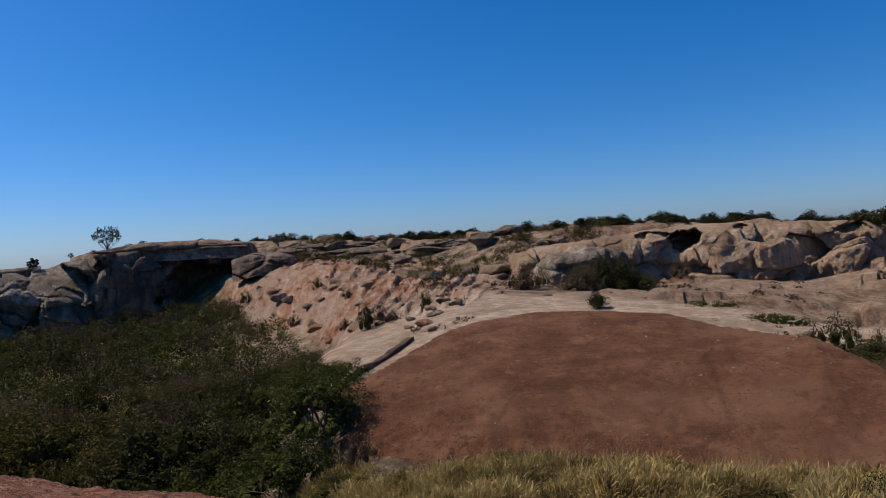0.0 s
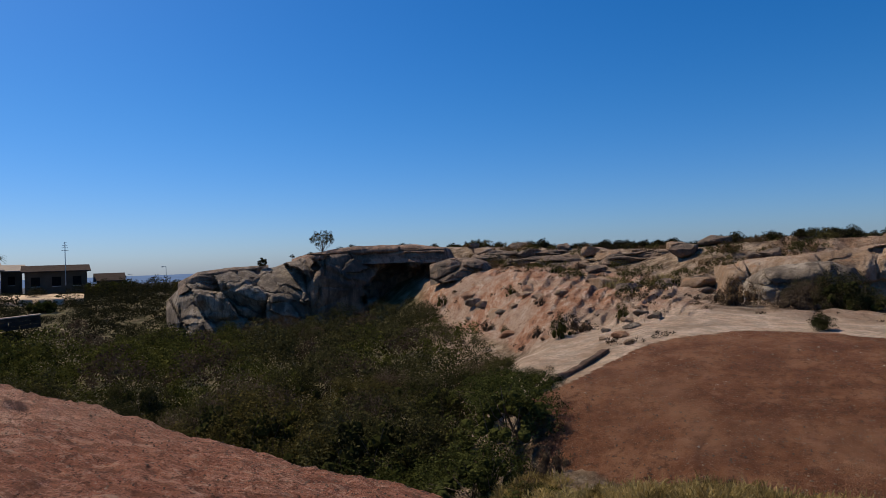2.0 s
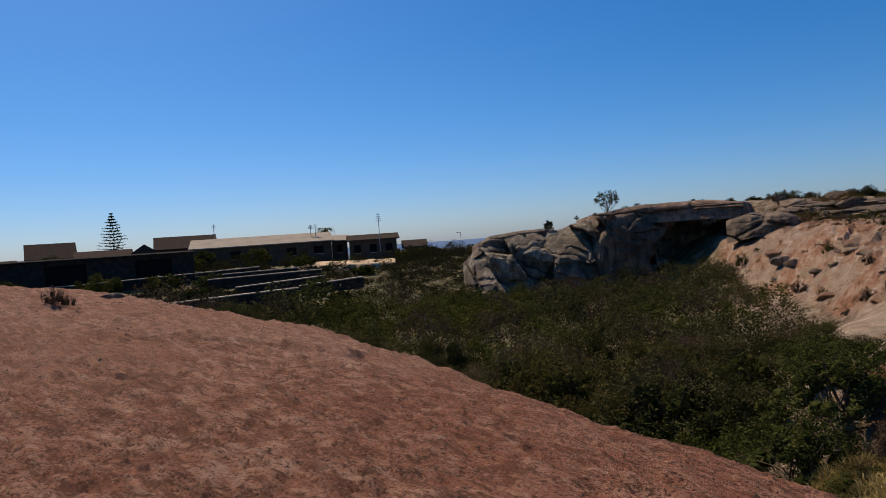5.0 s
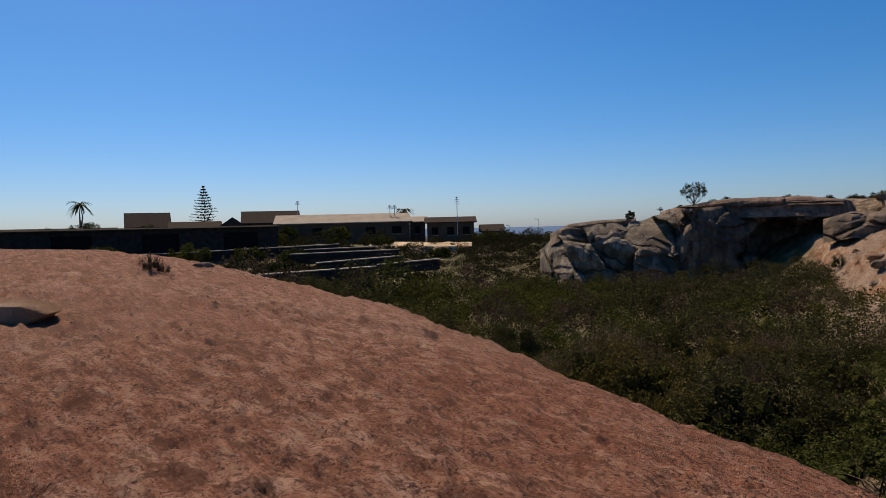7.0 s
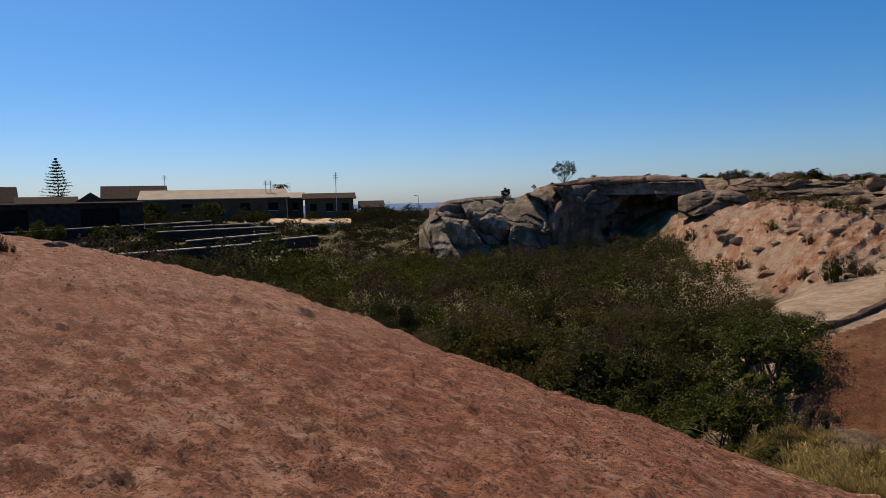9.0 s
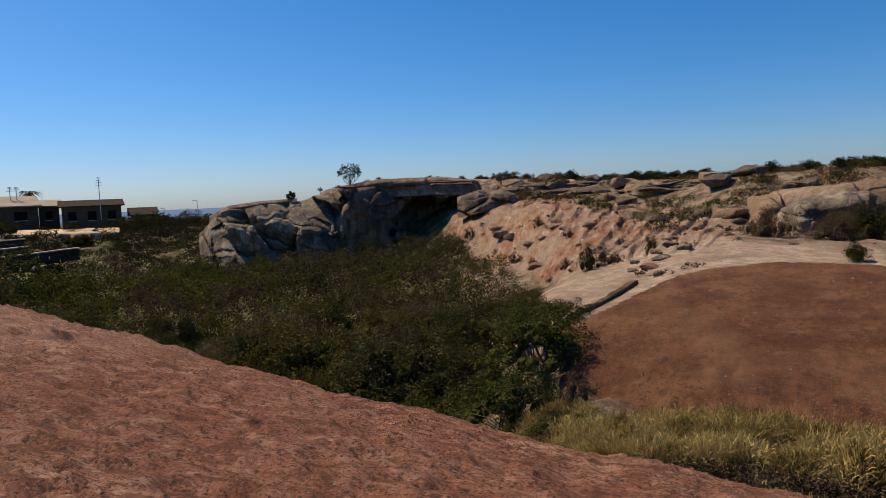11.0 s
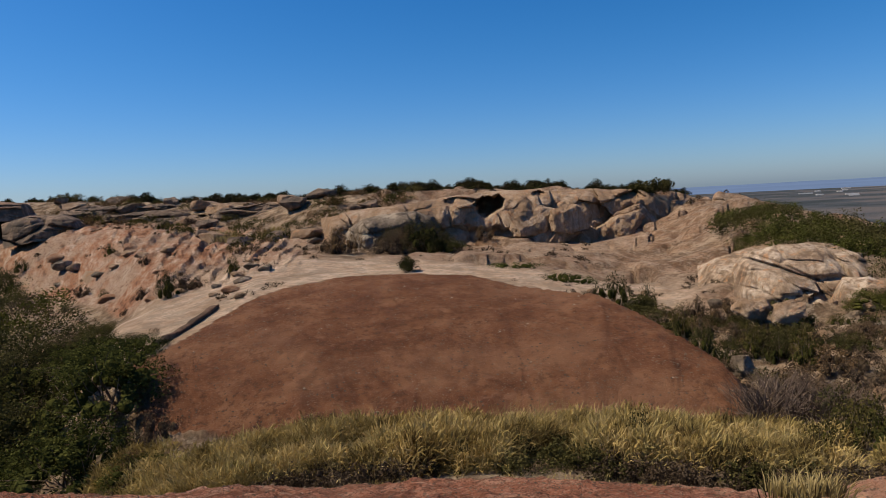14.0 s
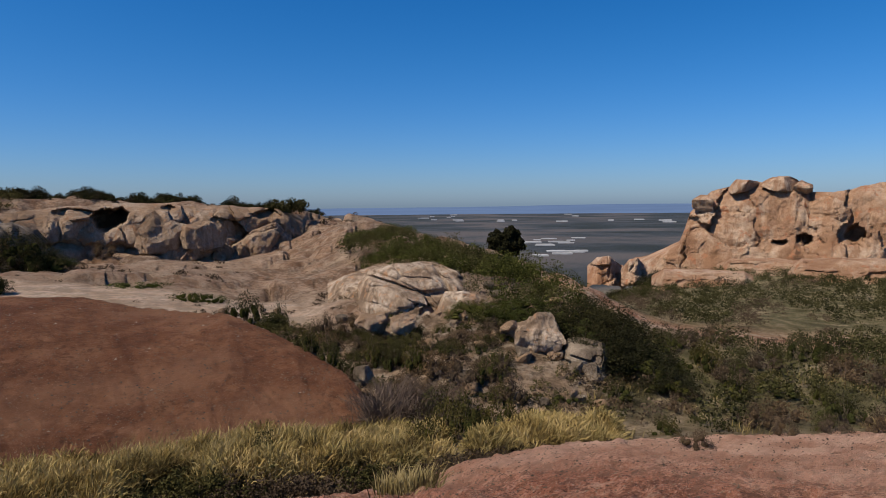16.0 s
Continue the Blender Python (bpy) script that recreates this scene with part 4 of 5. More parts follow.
# scrub among the terraces, its backlit shade put into the leaf colour
spots = []
for tries in range(2600):
    bearing, r = rng.uniform(-88, -36), math.sqrt(rng.uniform(36 ** 2, 98 ** 2))
    if r < 50 and bearing > -47 or r > 88 and bearing < -46 or r > 62 and bearing < -62 or r > 47 and -66 < bearing < -46 and tries % 5:
        continue
    if room(*at(bearing, r).xy, 1.5):
        p = on_ground(bearing, r)
        w = rng.uniform(1.6, 3.2)
        spots.append((p, w, w * rng.uniform(0.25, 0.42 if r < 78 else 0.8)))
far_scrub("terrace_scrub", spots, M_SHADELEAF, "scrub between the terraces and the houses, backlit shade in its colour", 702, 0.05, 700, 30)
# skyline shrubs
for k in range(340):
    bearing = rng.uniform(-30, 36) if k < 60 else rng.uniform(-16, 36)
    r = float(np.interp(bearing, STEP, KR[6])) + rng.uniform(0.5, 9) + (3 if bearing < -16 else 0)
    p = on_ground(bearing, r, 0.1)
    p.z = max(p.z, elev(float(np.interp(bearing, [-30, -24, -18, -10, -3, 6, 15, 25, 34], [1.1, 1.5, 1.5, 0.85, 0.4, 0.3, 0.75, 0.45, -0.25])), r) - 0.36)
    if vnoise(bearing * 0.55, 3.0, 93) < 0.24:
        continue
    s = rng.uniform(0.5, 1.0) * (0.65 + 0.6 * vnoise(bearing * 0.9, 7.0, 95))
    plant(SKY if rng.random() < 0.62 else SKYB, p, rng.uniform(0, 360), s, s * rng.uniform(0.8, 1.1))
# scrub and dark stones on the shelf below the skyline
spots, spots2 = [], []
for k in range(230):
    bearing = rng.uniform(-16, 14)
    lo, hi = float(np.interp(bearing, STEP, KR[4])), float(np.interp(bearing, STEP, KR[6]))
    p = on_ground(bearing, rng.uniform(max(lo + 5, 31), hi), 0.05)
    w = rng.uniform(0.5, 1.5)
    if vnoise(p.x * 0.35, p.y * 0.35, 99) > 0.42:
        (spots if k % 3 else spots2).append((p, w, w * rng.uniform(0.35, 0.6)))
far_scrub("shelf_scrub", spots, M_OLIVE, "dark olive shrubs on the rocky shelf", 711, 0.06, 360, 20)
far_scrub("shelf_heath", spots2, M_DRYLEAF, "brown heath on the rocky shelf", 712, 0.06, 360, 20)
for k in range(38):
    bearing = rng.uniform(-15, 12)
    lo, hi = float(np.interp(bearing, STEP, KR[4])), float(np.interp(bearing, STEP, KR[6]))
    sz = rng.uniform(0.35, 0.95)
    boulder(bearing, rng.uniform(max(lo + 8, 33), hi), (sz * 1.6, sz, sz * 0.55), 800 + k, (M_CRUST_SHADE, M_TAN, M_CRUST_SHADE)[k % 3], "dark weathered boulder on the rocky shelf", rng.uniform(0, 180), sink=0.3, detail=3, cuts=14, rough=0.2, name="shelf_boulder")
# single shrubs of the middle ground
for kind, bearing, r, s, sz in (
        (BALL, 12.6, 21.6, 1, 1), (LOWB, 19.4, 33.0, 0.9, 1.1), (LOWB, 7.2, 27.5, 1.3, 1.5), (LOWB, 6.2, 27.8, 0.9, 1.2), (OLIVE, 14.0, 28.3, 1.0, 1.15), (BROWN, 11.2, 27.4, 0.8, 0.85), (BROWN, 12.6, 28.6, 0.7, 0.9),
        (OLIVE, 15.2, 28.6, 0.95, 0.85), (GREEN, 16.6, 28.4, 0.55, 0.55), (OLIVE, 11.3, 29.6, 0.6, 0.9), (MOSS, 15.6, 26.6, 1.5, 1.4), (MOSS, 17.4, 26.6, 1.2, 1.2),
        (MOSS, 21.3, 23.4, 0.85, 2.4), (MOSS, 25.2, 21.4, 0.6, 2.6), (MOSS, 26.8, 21.4, 0.6, 2.6), (LOW, 29.8, 19.0, 0.75, 1.2), (LOWB, -8.2, 12.6, 0.7, 0.8), (LOWB, -9.6, 11.6, 0.7, 0.7), (LOWB, -7.4, 13.4, 0.6, 0.7), (LOWB, -11.0, 11.0, 0.7, 0.6), (LOWB, 1.4, 36, 0.8, 0.8), (LOW, 2.6, 35.6, 0.55, 0.7),
        (LOW, -6.9, 23.0, 0.85, 1.1), (LOWB, -5.4, 24.2, 1.0, 0.9), (LOWB, -8.7, 25, 0.5, 0.6), (LOW, -1.8, 25.5, 0.55, 0.8), (LOW, -10.9, 40, 0.7, 0.8), (LOWB, -13.0, 36, 0.8, 0.9),
        (LOWB, -8.5, 33, 0.5, 0.6), (LOW, -11.5, 33.0, 0.45, 0.5), (LOW, -16.8, 47, 1.0, 1.0), (LOWB, -5.0, 46, 0.8, 0.8), (LOW, -7.0, 46.5, 0.9, 0.9),
        (LOW, 29.4, 17.4, 0.65, 1.1), (LOW, 30.6, 16.8, 0.8, 1.2), (LOW, 31.8, 16.2, 0.5, 0.8), (LOWB, 36.2, 17.8, 0.7, 0.8), (LOWB, 38.4, 17.4, 0.7, 0.8), (LOW, 32.6, 18.6, 0.6, 0.9),
        (LOW, 40.4, 15.4, 0.6, 0.8), (LOW, 42.2, 15.0, 0.5, 0.7), (LOWB, 39.4, 15.8, 0.5, 0.7), (LOW, 35.0, 15.1, 0.55, 0.9), (LOW, 36.6, 14.6, 0.6, 0.8), (LOW, 38.6, 14.4, 0.5, 0.8),
        (LOW, 44.0, 14.8, 0.7, 0.9), (LOWB, 45.8, 14.4, 0.8, 0.8), (LOWB, 48.0, 14.0, 0.8, 0.8), (LOW, 50.2, 14.2, 0.7, 0.7), (LOWB, 52.0, 13.6, 0.7, 0.7), (LOW, 33.0, 15.6, 0.5, 0.7),
        (BARE, 39.0, 12.4, 0.9, 0.75), (BARE, 41.2, 12.3, 0.9, 0.8), (BARE, 43.6, 12.4, 0.9, 0.8), (BARE, 46.4, 13.2, 0.8, 0.7), (BARE, 42.4, 13.2, 0.9, 0.8),
        (LOW, 46.0, 12.6, 0.9, 0.8), (LOW, 48.4, 12.4, 1.0, 0.8), (LOW, 51.0, 12.4, 0.9, 0.8), (LOW, 31.2, 10.0, 0.6, 0.8), (LOW, 44.6, 10.6, 0.8, 0.8), (LOW, 47.4, 11.4, 0.9, 0.9),
        (LOWB, -71.2, 16.0, 0.45, 0.55), (LOWB, -70.2, 16.2, 0.25, 0.35), (LOWB, 67, 9.6, 0.4, 0.35), (LOWB, 73.5, 11.4, 0.4, 0.4), (LOWB, 76.8, 11.8, 0.5, 0.4), (LOWB, 80, 12.6, 0.5, 0.4)):
    if dome_field(*at(bearing, r).xy) > 1.06:
        plant(kind, on_ground(bearing, r, 0.05), rng.uniform(0, 360), s, sz * (0.45 if kind is MOSS else 1))
for k in range(46):
    bearing = 28 + 15 * k / 45 + rng.uniform(-0.4, 0.4)
    r = next(q for q in np.arange(15, 24, 0.1) if dome_field(*at(bearing, q).xy) > 1.08) + rng.uniform(0.1, 2.2)
    s = rng.uniform(0.3, 0.85)
    if k % 2 and vnoise(bearing * 0.8, 2.0, 97) > 0.3:
        plant((BALL, LOWB, BALL)[k % 3], on_ground(bearing, r, 0.05), rng.uniform(0, 360), s * (1.9 if k % 3 != 1 else 0.8), s * rng.uniform(0.9, 1.4) * (1.0 if k % 3 != 1 else 0.7))
for k in range(34):
    bearing, r = rng.uniform(39, 53), rng.uniform(15.0, 16.8)
    s = rng.uniform(0.35, 0.7)
    plant((LOW, LOW, LOWB)[k % 3], on_ground(bearing, r, 0.05), rng.uniform(0, 360), s, s * rng.uniform(0.6, 1.0))
for bearing, r, s in ((48.6, 17.5, 0.6), (50.4, 17.4, 0.65), (52.2, 17.2, 0.7), (53.0, 18.2, 0.8), (55.8, 17.6, 0.75)):
    plant(GREEN, on_ground(bearing, r, 0.1), rng.uniform(0, 360), s, s * 0.8)
spots = []
for tries in range(240):
    bearing, r = rng.uniform(31, 61), rng.uniform(12.2, 18)
    if dome_field(*at(bearing, r).xy) > 1.1:
        w = rng.uniform(0.2, 0.62)
        spots.append((on_ground(bearing, r, 0.03), w, w * rng.uniform(0.4, 0.7)))
far_scrub("bank_heath", spots[::2], M_OLIVE, "small olive tufts among the rubble of the bank", 707, 0.075, 260, 16)
far_scrub("bank_heath", spots[1::2], M_DRYLEAF, "small brown tufts among the rubble of the bank", 708, 0.07, 260, 16)
for bearing in (3, 9, 16, 21, 25.5, 29, 33, 37, 45, 50, 54):
    r = float(np.interp(bearing, STEP, KR[2])) + rng.uniform(0.5, 1.3)
    s = rng.uniform(0.3, 0.6)
    plant(LOW if rng.random() < 0.6 else LOWB, on_ground(bearing + rng.uniform(-1, 1), r, 0.05), rng.uniform(0, 360), s, s * 0.9)
# low shrubs over the rubble of the near bank
for tries in range(400):
    bearing, r = rng.uniform(31, 57), rng.uniform(12.4, 18.5)
    if dome_field(*at(bearing, r).xy) < 1.12 or (40 < bearing < 48.5 and 15.4 < r < 18.6) or (53 < bearing < 57 and 14.2 < r < 16.6):
        continue
    if room(*at(bearing, r).xy, 0.95):
        s = rng.uniform(0.3, 0.72)
        plant(LOW if rng.random() < 0.6 else LOWB, on_ground(bearing, r, 0.05), rng.uniform(0, 360), s * 0.9, s * rng.uniform(0.5, 0.8))
# the leafy bank to the crest, and the shade-darkened shrubs below it
bank_spots = {M_LEAF: [], M_OLIVE: []}
for tries in range(2600):
    bearing = rng.uniform(37, 63)
    r = rng.uniform(14, 34)
    if bearing < 39.2:
        continue
    lo = float(np.interp(bearing, [37, 41, 47, 50, 54, 58, 62], [31, 24, 20.8, 18.8, 17.2, 16.6, 16.2]))
    hi = float(np.interp(bearing, [37, 41, 47, 54, 58, 62], [31, 31, 28.5, 24, 20, 18]))
    if lo < r < hi and room(*at(bearing, r).xy, 0.75):
        w = rng.uniform(1.1, 1.9) * (1.0 if bearing < 50 else 1.15)
        bank_spots[M_LEAF if rng.random() < 0.6 else M_OLIVE].append((on_ground(bearing, r, 0.1), w, w * rng.uniform(0.25, 0.62)))
for (mt, spots), lb in zip(bank_spots.items(), ("dense green shrubs covering the bank", "olive shrubs among the green on the bank")):
    far_scrub("bank_thicket", spots, mt, lb, 706, 0.03, 1700, 40)
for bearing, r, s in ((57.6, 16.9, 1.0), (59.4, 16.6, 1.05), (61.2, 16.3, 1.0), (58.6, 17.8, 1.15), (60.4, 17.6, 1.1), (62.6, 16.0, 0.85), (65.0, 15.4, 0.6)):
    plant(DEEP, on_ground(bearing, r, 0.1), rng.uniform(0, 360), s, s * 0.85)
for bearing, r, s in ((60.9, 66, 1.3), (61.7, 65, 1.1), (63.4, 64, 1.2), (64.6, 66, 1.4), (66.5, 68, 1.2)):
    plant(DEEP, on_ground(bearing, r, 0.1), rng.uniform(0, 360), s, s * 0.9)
# scrub of the valley below the butte
spots, spots2 = [], []
for tries in range(6500):
    bearing, r = rng.uniform(52, 100), rng.uniform(11, 30) if tries % 3 else math.sqrt(rng.uniform(30 ** 2, 78 ** 2))
    if r < float(np.interp(bearing, STEP, KR[2])) + 0.8 or (15 < r < 60 and bearing < 62) or r > 60 and bearing < 59 or bearing < 58 and r > 12.6:
        continue
    bare = vnoise(bearing * 0.22, r * 0.16, 77)
    if bare > 0.74 or -3.6 < r - float(np.interp(bearing, STEP, KR[6])) < 1.2 and bearing < 79:
        continue
    if not room(*at(bearing, r).xy, 0.5 + r * 0.015):
        continue
    p = on_ground(bearing, r, 0.05)
    w = rng.uniform(0.8, 1.5) * (0.7 + r * 0.012)
    if r < 22 and rng.random() < 0.5:
        plant(LOW if rng.random() < 0.7 else LOWB, p, rng.uniform(0, 360), w * 0.8, w * rng.uniform(0.5, 0.8))
    else:
        (spots if bare < 0.56 else spots2).append((p, w, w * rng.uniform(0.35, 0.6)))
far_scrub("valley_scrub", spots, M_OLIVE, "olive scrub covering the valley below the butte", 703, 0.055, 420, 24)
far_scrub("valley_heath", spots2, M_DRYLEAF, "brown heath covering the valley below the butte", 704, 0.05, 420, 24)
# small tufts over the stony ground
spots = []
for tries in range(900):
    bearing, r = rng.uniform(-16, 44), rng.uniform(15, 52)
    p = at(bearing, r)
    if dome_field(p.x, p.y) < 1.15 or vnoise(p.x * 0.3, p.y * 0.3, 79) < 0.5 or abs(r - 22.5) < 2 and bearing < 30:
        continue
    p.z = gz(p.x, p.y) - 0.04
    w = rng.uniform(0.15, 0.55) * (0.5 + r * 0.018)
    spots.append((p, w, w * rng.uniform(0.3, 0.55)))
far_scrub("stony_heath", spots, M_DRYLEAF, "small brown tufts scattered over the stony ground", 705, 0.09, 160, 12)


def grass(name, centres, heights, blades, spread, lean, mat, label, seed, width=0.012, arch=0.26, wild=0.2):
    rg = np.random.default_rng(seed)
    n = len(centres) * blades
    c = np.repeat(centres, blades, 0)
    h = np.repeat(heights, blades) * rg.uniform(0.55, 1.15, n)
    a = rg.uniform(0, 2 * math.pi, n)
    off = rg.normal(size=(n, 2)) * spread
    b0 = c + np.stack([off[:, 0], off[:, 1], np.zeros(n)], 1)
    tilt = off / spread * arch + np.array(lean) + rg.normal(size=(n, 2)) * wild
    side = np.stack([np.cos(a), np.sin(a), np.zeros(n)], 1) * width
    mid = b0 + np.stack([tilt[:, 0] * h * 0.35, tilt[:, 1] * h * 0.35, h * 0.6], 1)
    tip = b0 + np.stack([tilt[:, 0] * h * 1.1, tilt[:, 1] * h * 1.1, h], 1)
    v = np.stack([b0 - side, b0 + side, mid - side * 0.8, mid + side * 0.8, tip], 1).reshape(-1, 3)
    k = np.arange(n)[:, None] * 5
    quads = (k + np.array([0, 1, 3, 2])).tolist()
    tris = (k + np.array([2, 3, 4])).tolist()
    return tagged(new(name, mesh_from(name, v, quads + tris, mat)), label, "grass", kind="stuff")


def strip(n, b0, b1, lo, hi, seed, keep=0.0):
    rg = np.random.default_rng(seed)
    bearing = rg.uniform(b0, b1, n)
    near = np.interp(bearing, STEP, KR[2])
    far = np.interp(bearing, STEP, KR[3])
    r = near + (lo + (hi - lo) * rg.uniform(0, 1, n)) * np.minimum(far - near, 2.6)
    x, y = r * np.sin(np.radians(bearing * CARD)), r * np.cos(np.radians(bearing * CARD))
    ok = vnoise(x * 0.8, y * 0.8, seed) > keep
    x, y = x[ok], y[ok]
    return np.stack([x, y, ground(x, y)[0] - 0.03], 1)


c = strip(1150, -9.6, 60, 0.22, 0.8, 501, 0.3)
grass("reed_grass", c[::3], 0.24 + 0.36 * vnoise(c[::3, 0] * 1.3, c[::3, 1] * 1.3, 9), 70, 0.11, (0.08, -0.05), M_GRASS, "tall dry yellow grass in the hollow between the domes", 503, 0.0055, 0.25, 0.35)


def tussocks(name, spots, mat, label, seed, per=420):
    """Rough mounds of short bent grass: (place, width, height) each, the blades standing out all over."""
    rg = np.random.default_rng(seed)
    vs = []
    for p, w, h in spots:
        d = rg.normal(size=(per, 3))
        d[:, 2] = np.abs(d[:, 2]) * 1.1
        d /= np.linalg.norm(d, axis=1)[:, None]
        root = np.array(p) + d * np.array([w / 2, w / 2, h * 0.8]) * rg.uniform(0.35, 1.0, (per, 1)) ** 0.6
        way = d * 0.5 + np.array([0.12, -0.05, 0.75]) + rg.normal(size=(per, 3)) * 0.5
        way /= np.linalg.norm(way, axis=1)[:, None]
        ln = rg.uniform(0.09, 0.24, (per, 1))
        side = np.cross(way, rg.normal(size=(per, 3)))
        side *= 0.0055 / (np.linalg.norm(side, axis=1)[:, None] + 1e-6)
        mid, tip = root + way * ln * 0.55, root + way * ln + np.array([0, 0, -0.25]) * ln
        vs.append(np.stack([root - side, root + side, mid + side, tip, mid - side], 1).reshape(-1, 3))
    v = np.concatenate(vs)
    return tagged(new(name, mesh_from(name, v, np.arange(len(v)).reshape(-1, 5), mat)), label, "grass", kind="stuff")


size = 0.42 + 0.3 * vnoise(c[:, 0] * 1.1, c[:, 1] * 1.1, 19)
spots = [(q, w * 1.25, w * rng.uniform(0.7, 1.05)) for q, w in zip(c[:620], size)]
tussocks("tussock_grass", spots[::2], M_STRAW, "rough straw-coloured tussocks in the hollow", 504)
tussocks("tussock_grass", spots[1::2], M_GRASS, "rough yellow tussocks in the hollow", 505)
spots = [(on_ground(rng.uniform(-13, -7.6), rng.uniform(10.2, 12.6), 0.03), rng.uniform(0.4, 0.8), rng.uniform(0.25, 0.45)) for k in range(46)]
tussocks("tussock_grass", spots, M_STRAW, "grey-brown dead grass at the foot of the thicket", 506, 300)
c = strip(260, -9, 62, -0.2, 0.14, 507, 0.35)
grass("short_grass", c, np.full(len(c), 0.055), 30, 0.13, (0.1, 0), M_GRASS, "short dry grass along the track", 509, 0.006)
# dead stems along the front edge that double as the grass's shaded foot
c = strip(620, -7, 60, 0.0, 0.26, 521, 0.25)
far_scrub("grass_litter", [(q, w, w * 0.45) for q, w in zip(c, rng.uniform(0.3, 0.65, len(c)))], M_DRYLEAF, "matted stems at the foot of the grass, also standing for its shade", 522, 0.06, 220, 12)

c = strip(260, -6, 60, 0.02, 0.55, 523, 0.5)
far_scrub("grass_weeds", [(q, w, w * 0.62) for q, w in zip(c, rng.uniform(0.25, 0.6, len(c)))], M_OLIVE, "dark olive weeds growing through the dry grass", 524, 0.06, 420, 18)


def pebbles(name, spots, sizes, mat, label, seed):
    """Loose grit on the rock: small angular stones, four-sided and pointed."""
    rg = np.random.default_rng(seed)
    n = len(spots)
    base = np.array([[1, 0, 0], [0, 1, 0], [-1, 0, 0], [0, -1, 0], [0, 0, 0.7], [0, 0, -0.6]])
    v = base[None] * rg.uniform(0.6, 1.3, (n, 6, 1)) * np.asarray(sizes)[:, None, None]
    a = rg.uniform(0, 6.28, n)
    x = v[..., 0] * np.cos(a)[:, None] - v[..., 1] * np.sin(a)[:, None]
    y = v[..., 0] * np.sin(a)[:, None] + v[..., 1] * np.cos(a)[:, None]
    v = np.stack([x, y, v[..., 2]], -1) + spots[:, None, :]
    f = np.array([[0, 1, 4], [1, 2, 4], [2, 3, 4], [3, 0, 4], [1, 0, 5], [2, 1, 5], [3, 2, 5], [0, 3, 5]])
    faces = (np.arange(n)[:, None, None] * 6 + f[None]).reshape(-1, 3)
    return tagged(new(name, mesh_from(name, v.reshape(-1, 3), faces, mat)), label, "pebbles", kind="stuff")


def on_dome(n, seed, lo=2.5):
    rg = np.random.default_rng(seed)
    bearing = rg.uniform(-90, 95, n)
    r = lo + (np.interp(bearing, STEP, KR[1]) + 0.3 - lo) * np.sqrt(rg.uniform(0, 1, n))
    x, y = r * np.sin(np.radians(bearing * CARD)), r * np.cos(np.radians(bearing * CARD))
    return np.stack([x, y, ground(x, y)[0]], 1), r


q, r = on_dome(9000, 531)
pebbles("dark_grit", q, np.random.default_rng(532).uniform(0.006, 0.02, len(q)) * (0.6 + r * 0.05), M_CRUST_SHADE, "dark grit and lichen crumbs on the red dome", 533)
q, r = on_dome(3000, 535)
pebbles("pale_grit", q, np.random.default_rng(536).uniform(0.005, 0.016, len(q)) * (0.6 + r * 0.05), M_TAN, "pale granite grit on the red dome", 537)
rg = np.random.default_rng(541)
turn, q = np.radians(rg.uniform(-8, 39, 3600) * CARD), rg.uniform(10.8, 20, 3600)
q = np.stack([q * np.sin(turn), q * np.cos(turn)], 1)
q = q[dome_field(q[:, 0], q[:, 1]) < 0.92]
q = np.concatenate([q, ground(q[:, 0], q[:, 1])[0][:, None]], 1)
pebbles("dome_grit", q, rg.uniform(0.01, 0.03, len(q)), M_CRUST_SHADE, "dark lichen crumbs on the middle dome", 543)

pick = q[::6] + np.array([0.05, 0.03, 0.0])
pebbles("pale_chips", pick, rg.uniform(0.012, 0.035, len(pick)), M_SLAB, "pale flakes of granite on the middle dome", 545)
c = np.stack([np.array(on_ground(43.4 + q, 7.7 + 0.3 * q2)) for q in (-1.6, -0.8, 0, 0.8, 1.6) for q2 in (-1, 0, 1)])
grass("grass_tuft", c, np.full(len(c), 0.2), 45, 0.09, (0.3, 0), M_GRASS, "arching tuft of dry grass between two domes", 511, 0.007)
c = np.stack([np.array(on_ground(q, 36.5 + 2 * q2)) for q in (0.9, 1.5, 2.0, -2.6, -2.0) for q2 in (0, 0.5)])
grass("golden_tuft", c, np.full(len(c), 0.42), 60, 0.16, (0.05, 0), M_GRASS, "golden tufts of dry grass beside the ledges", 513, 0.02)
c = strip(170, 58, 100, 0.2, 3.0, 515, 0.5)
grass("valley_grass", c, np.full(len(c), 0.2), 24, 0.2, (0.1, 0), M_GRASS, "dry grass among the valley scrub", 517, 0.012)


for kind in (DEEP, GREEN, OLIVE, BROWN, BROAD, LOW, LOWB, BARE, SKY, SKYB, BALL, MOSS):
    if not kind["used"]:
        for o in (*kind.children_recursive, kind):
            bpy.data.objects.remove(o)


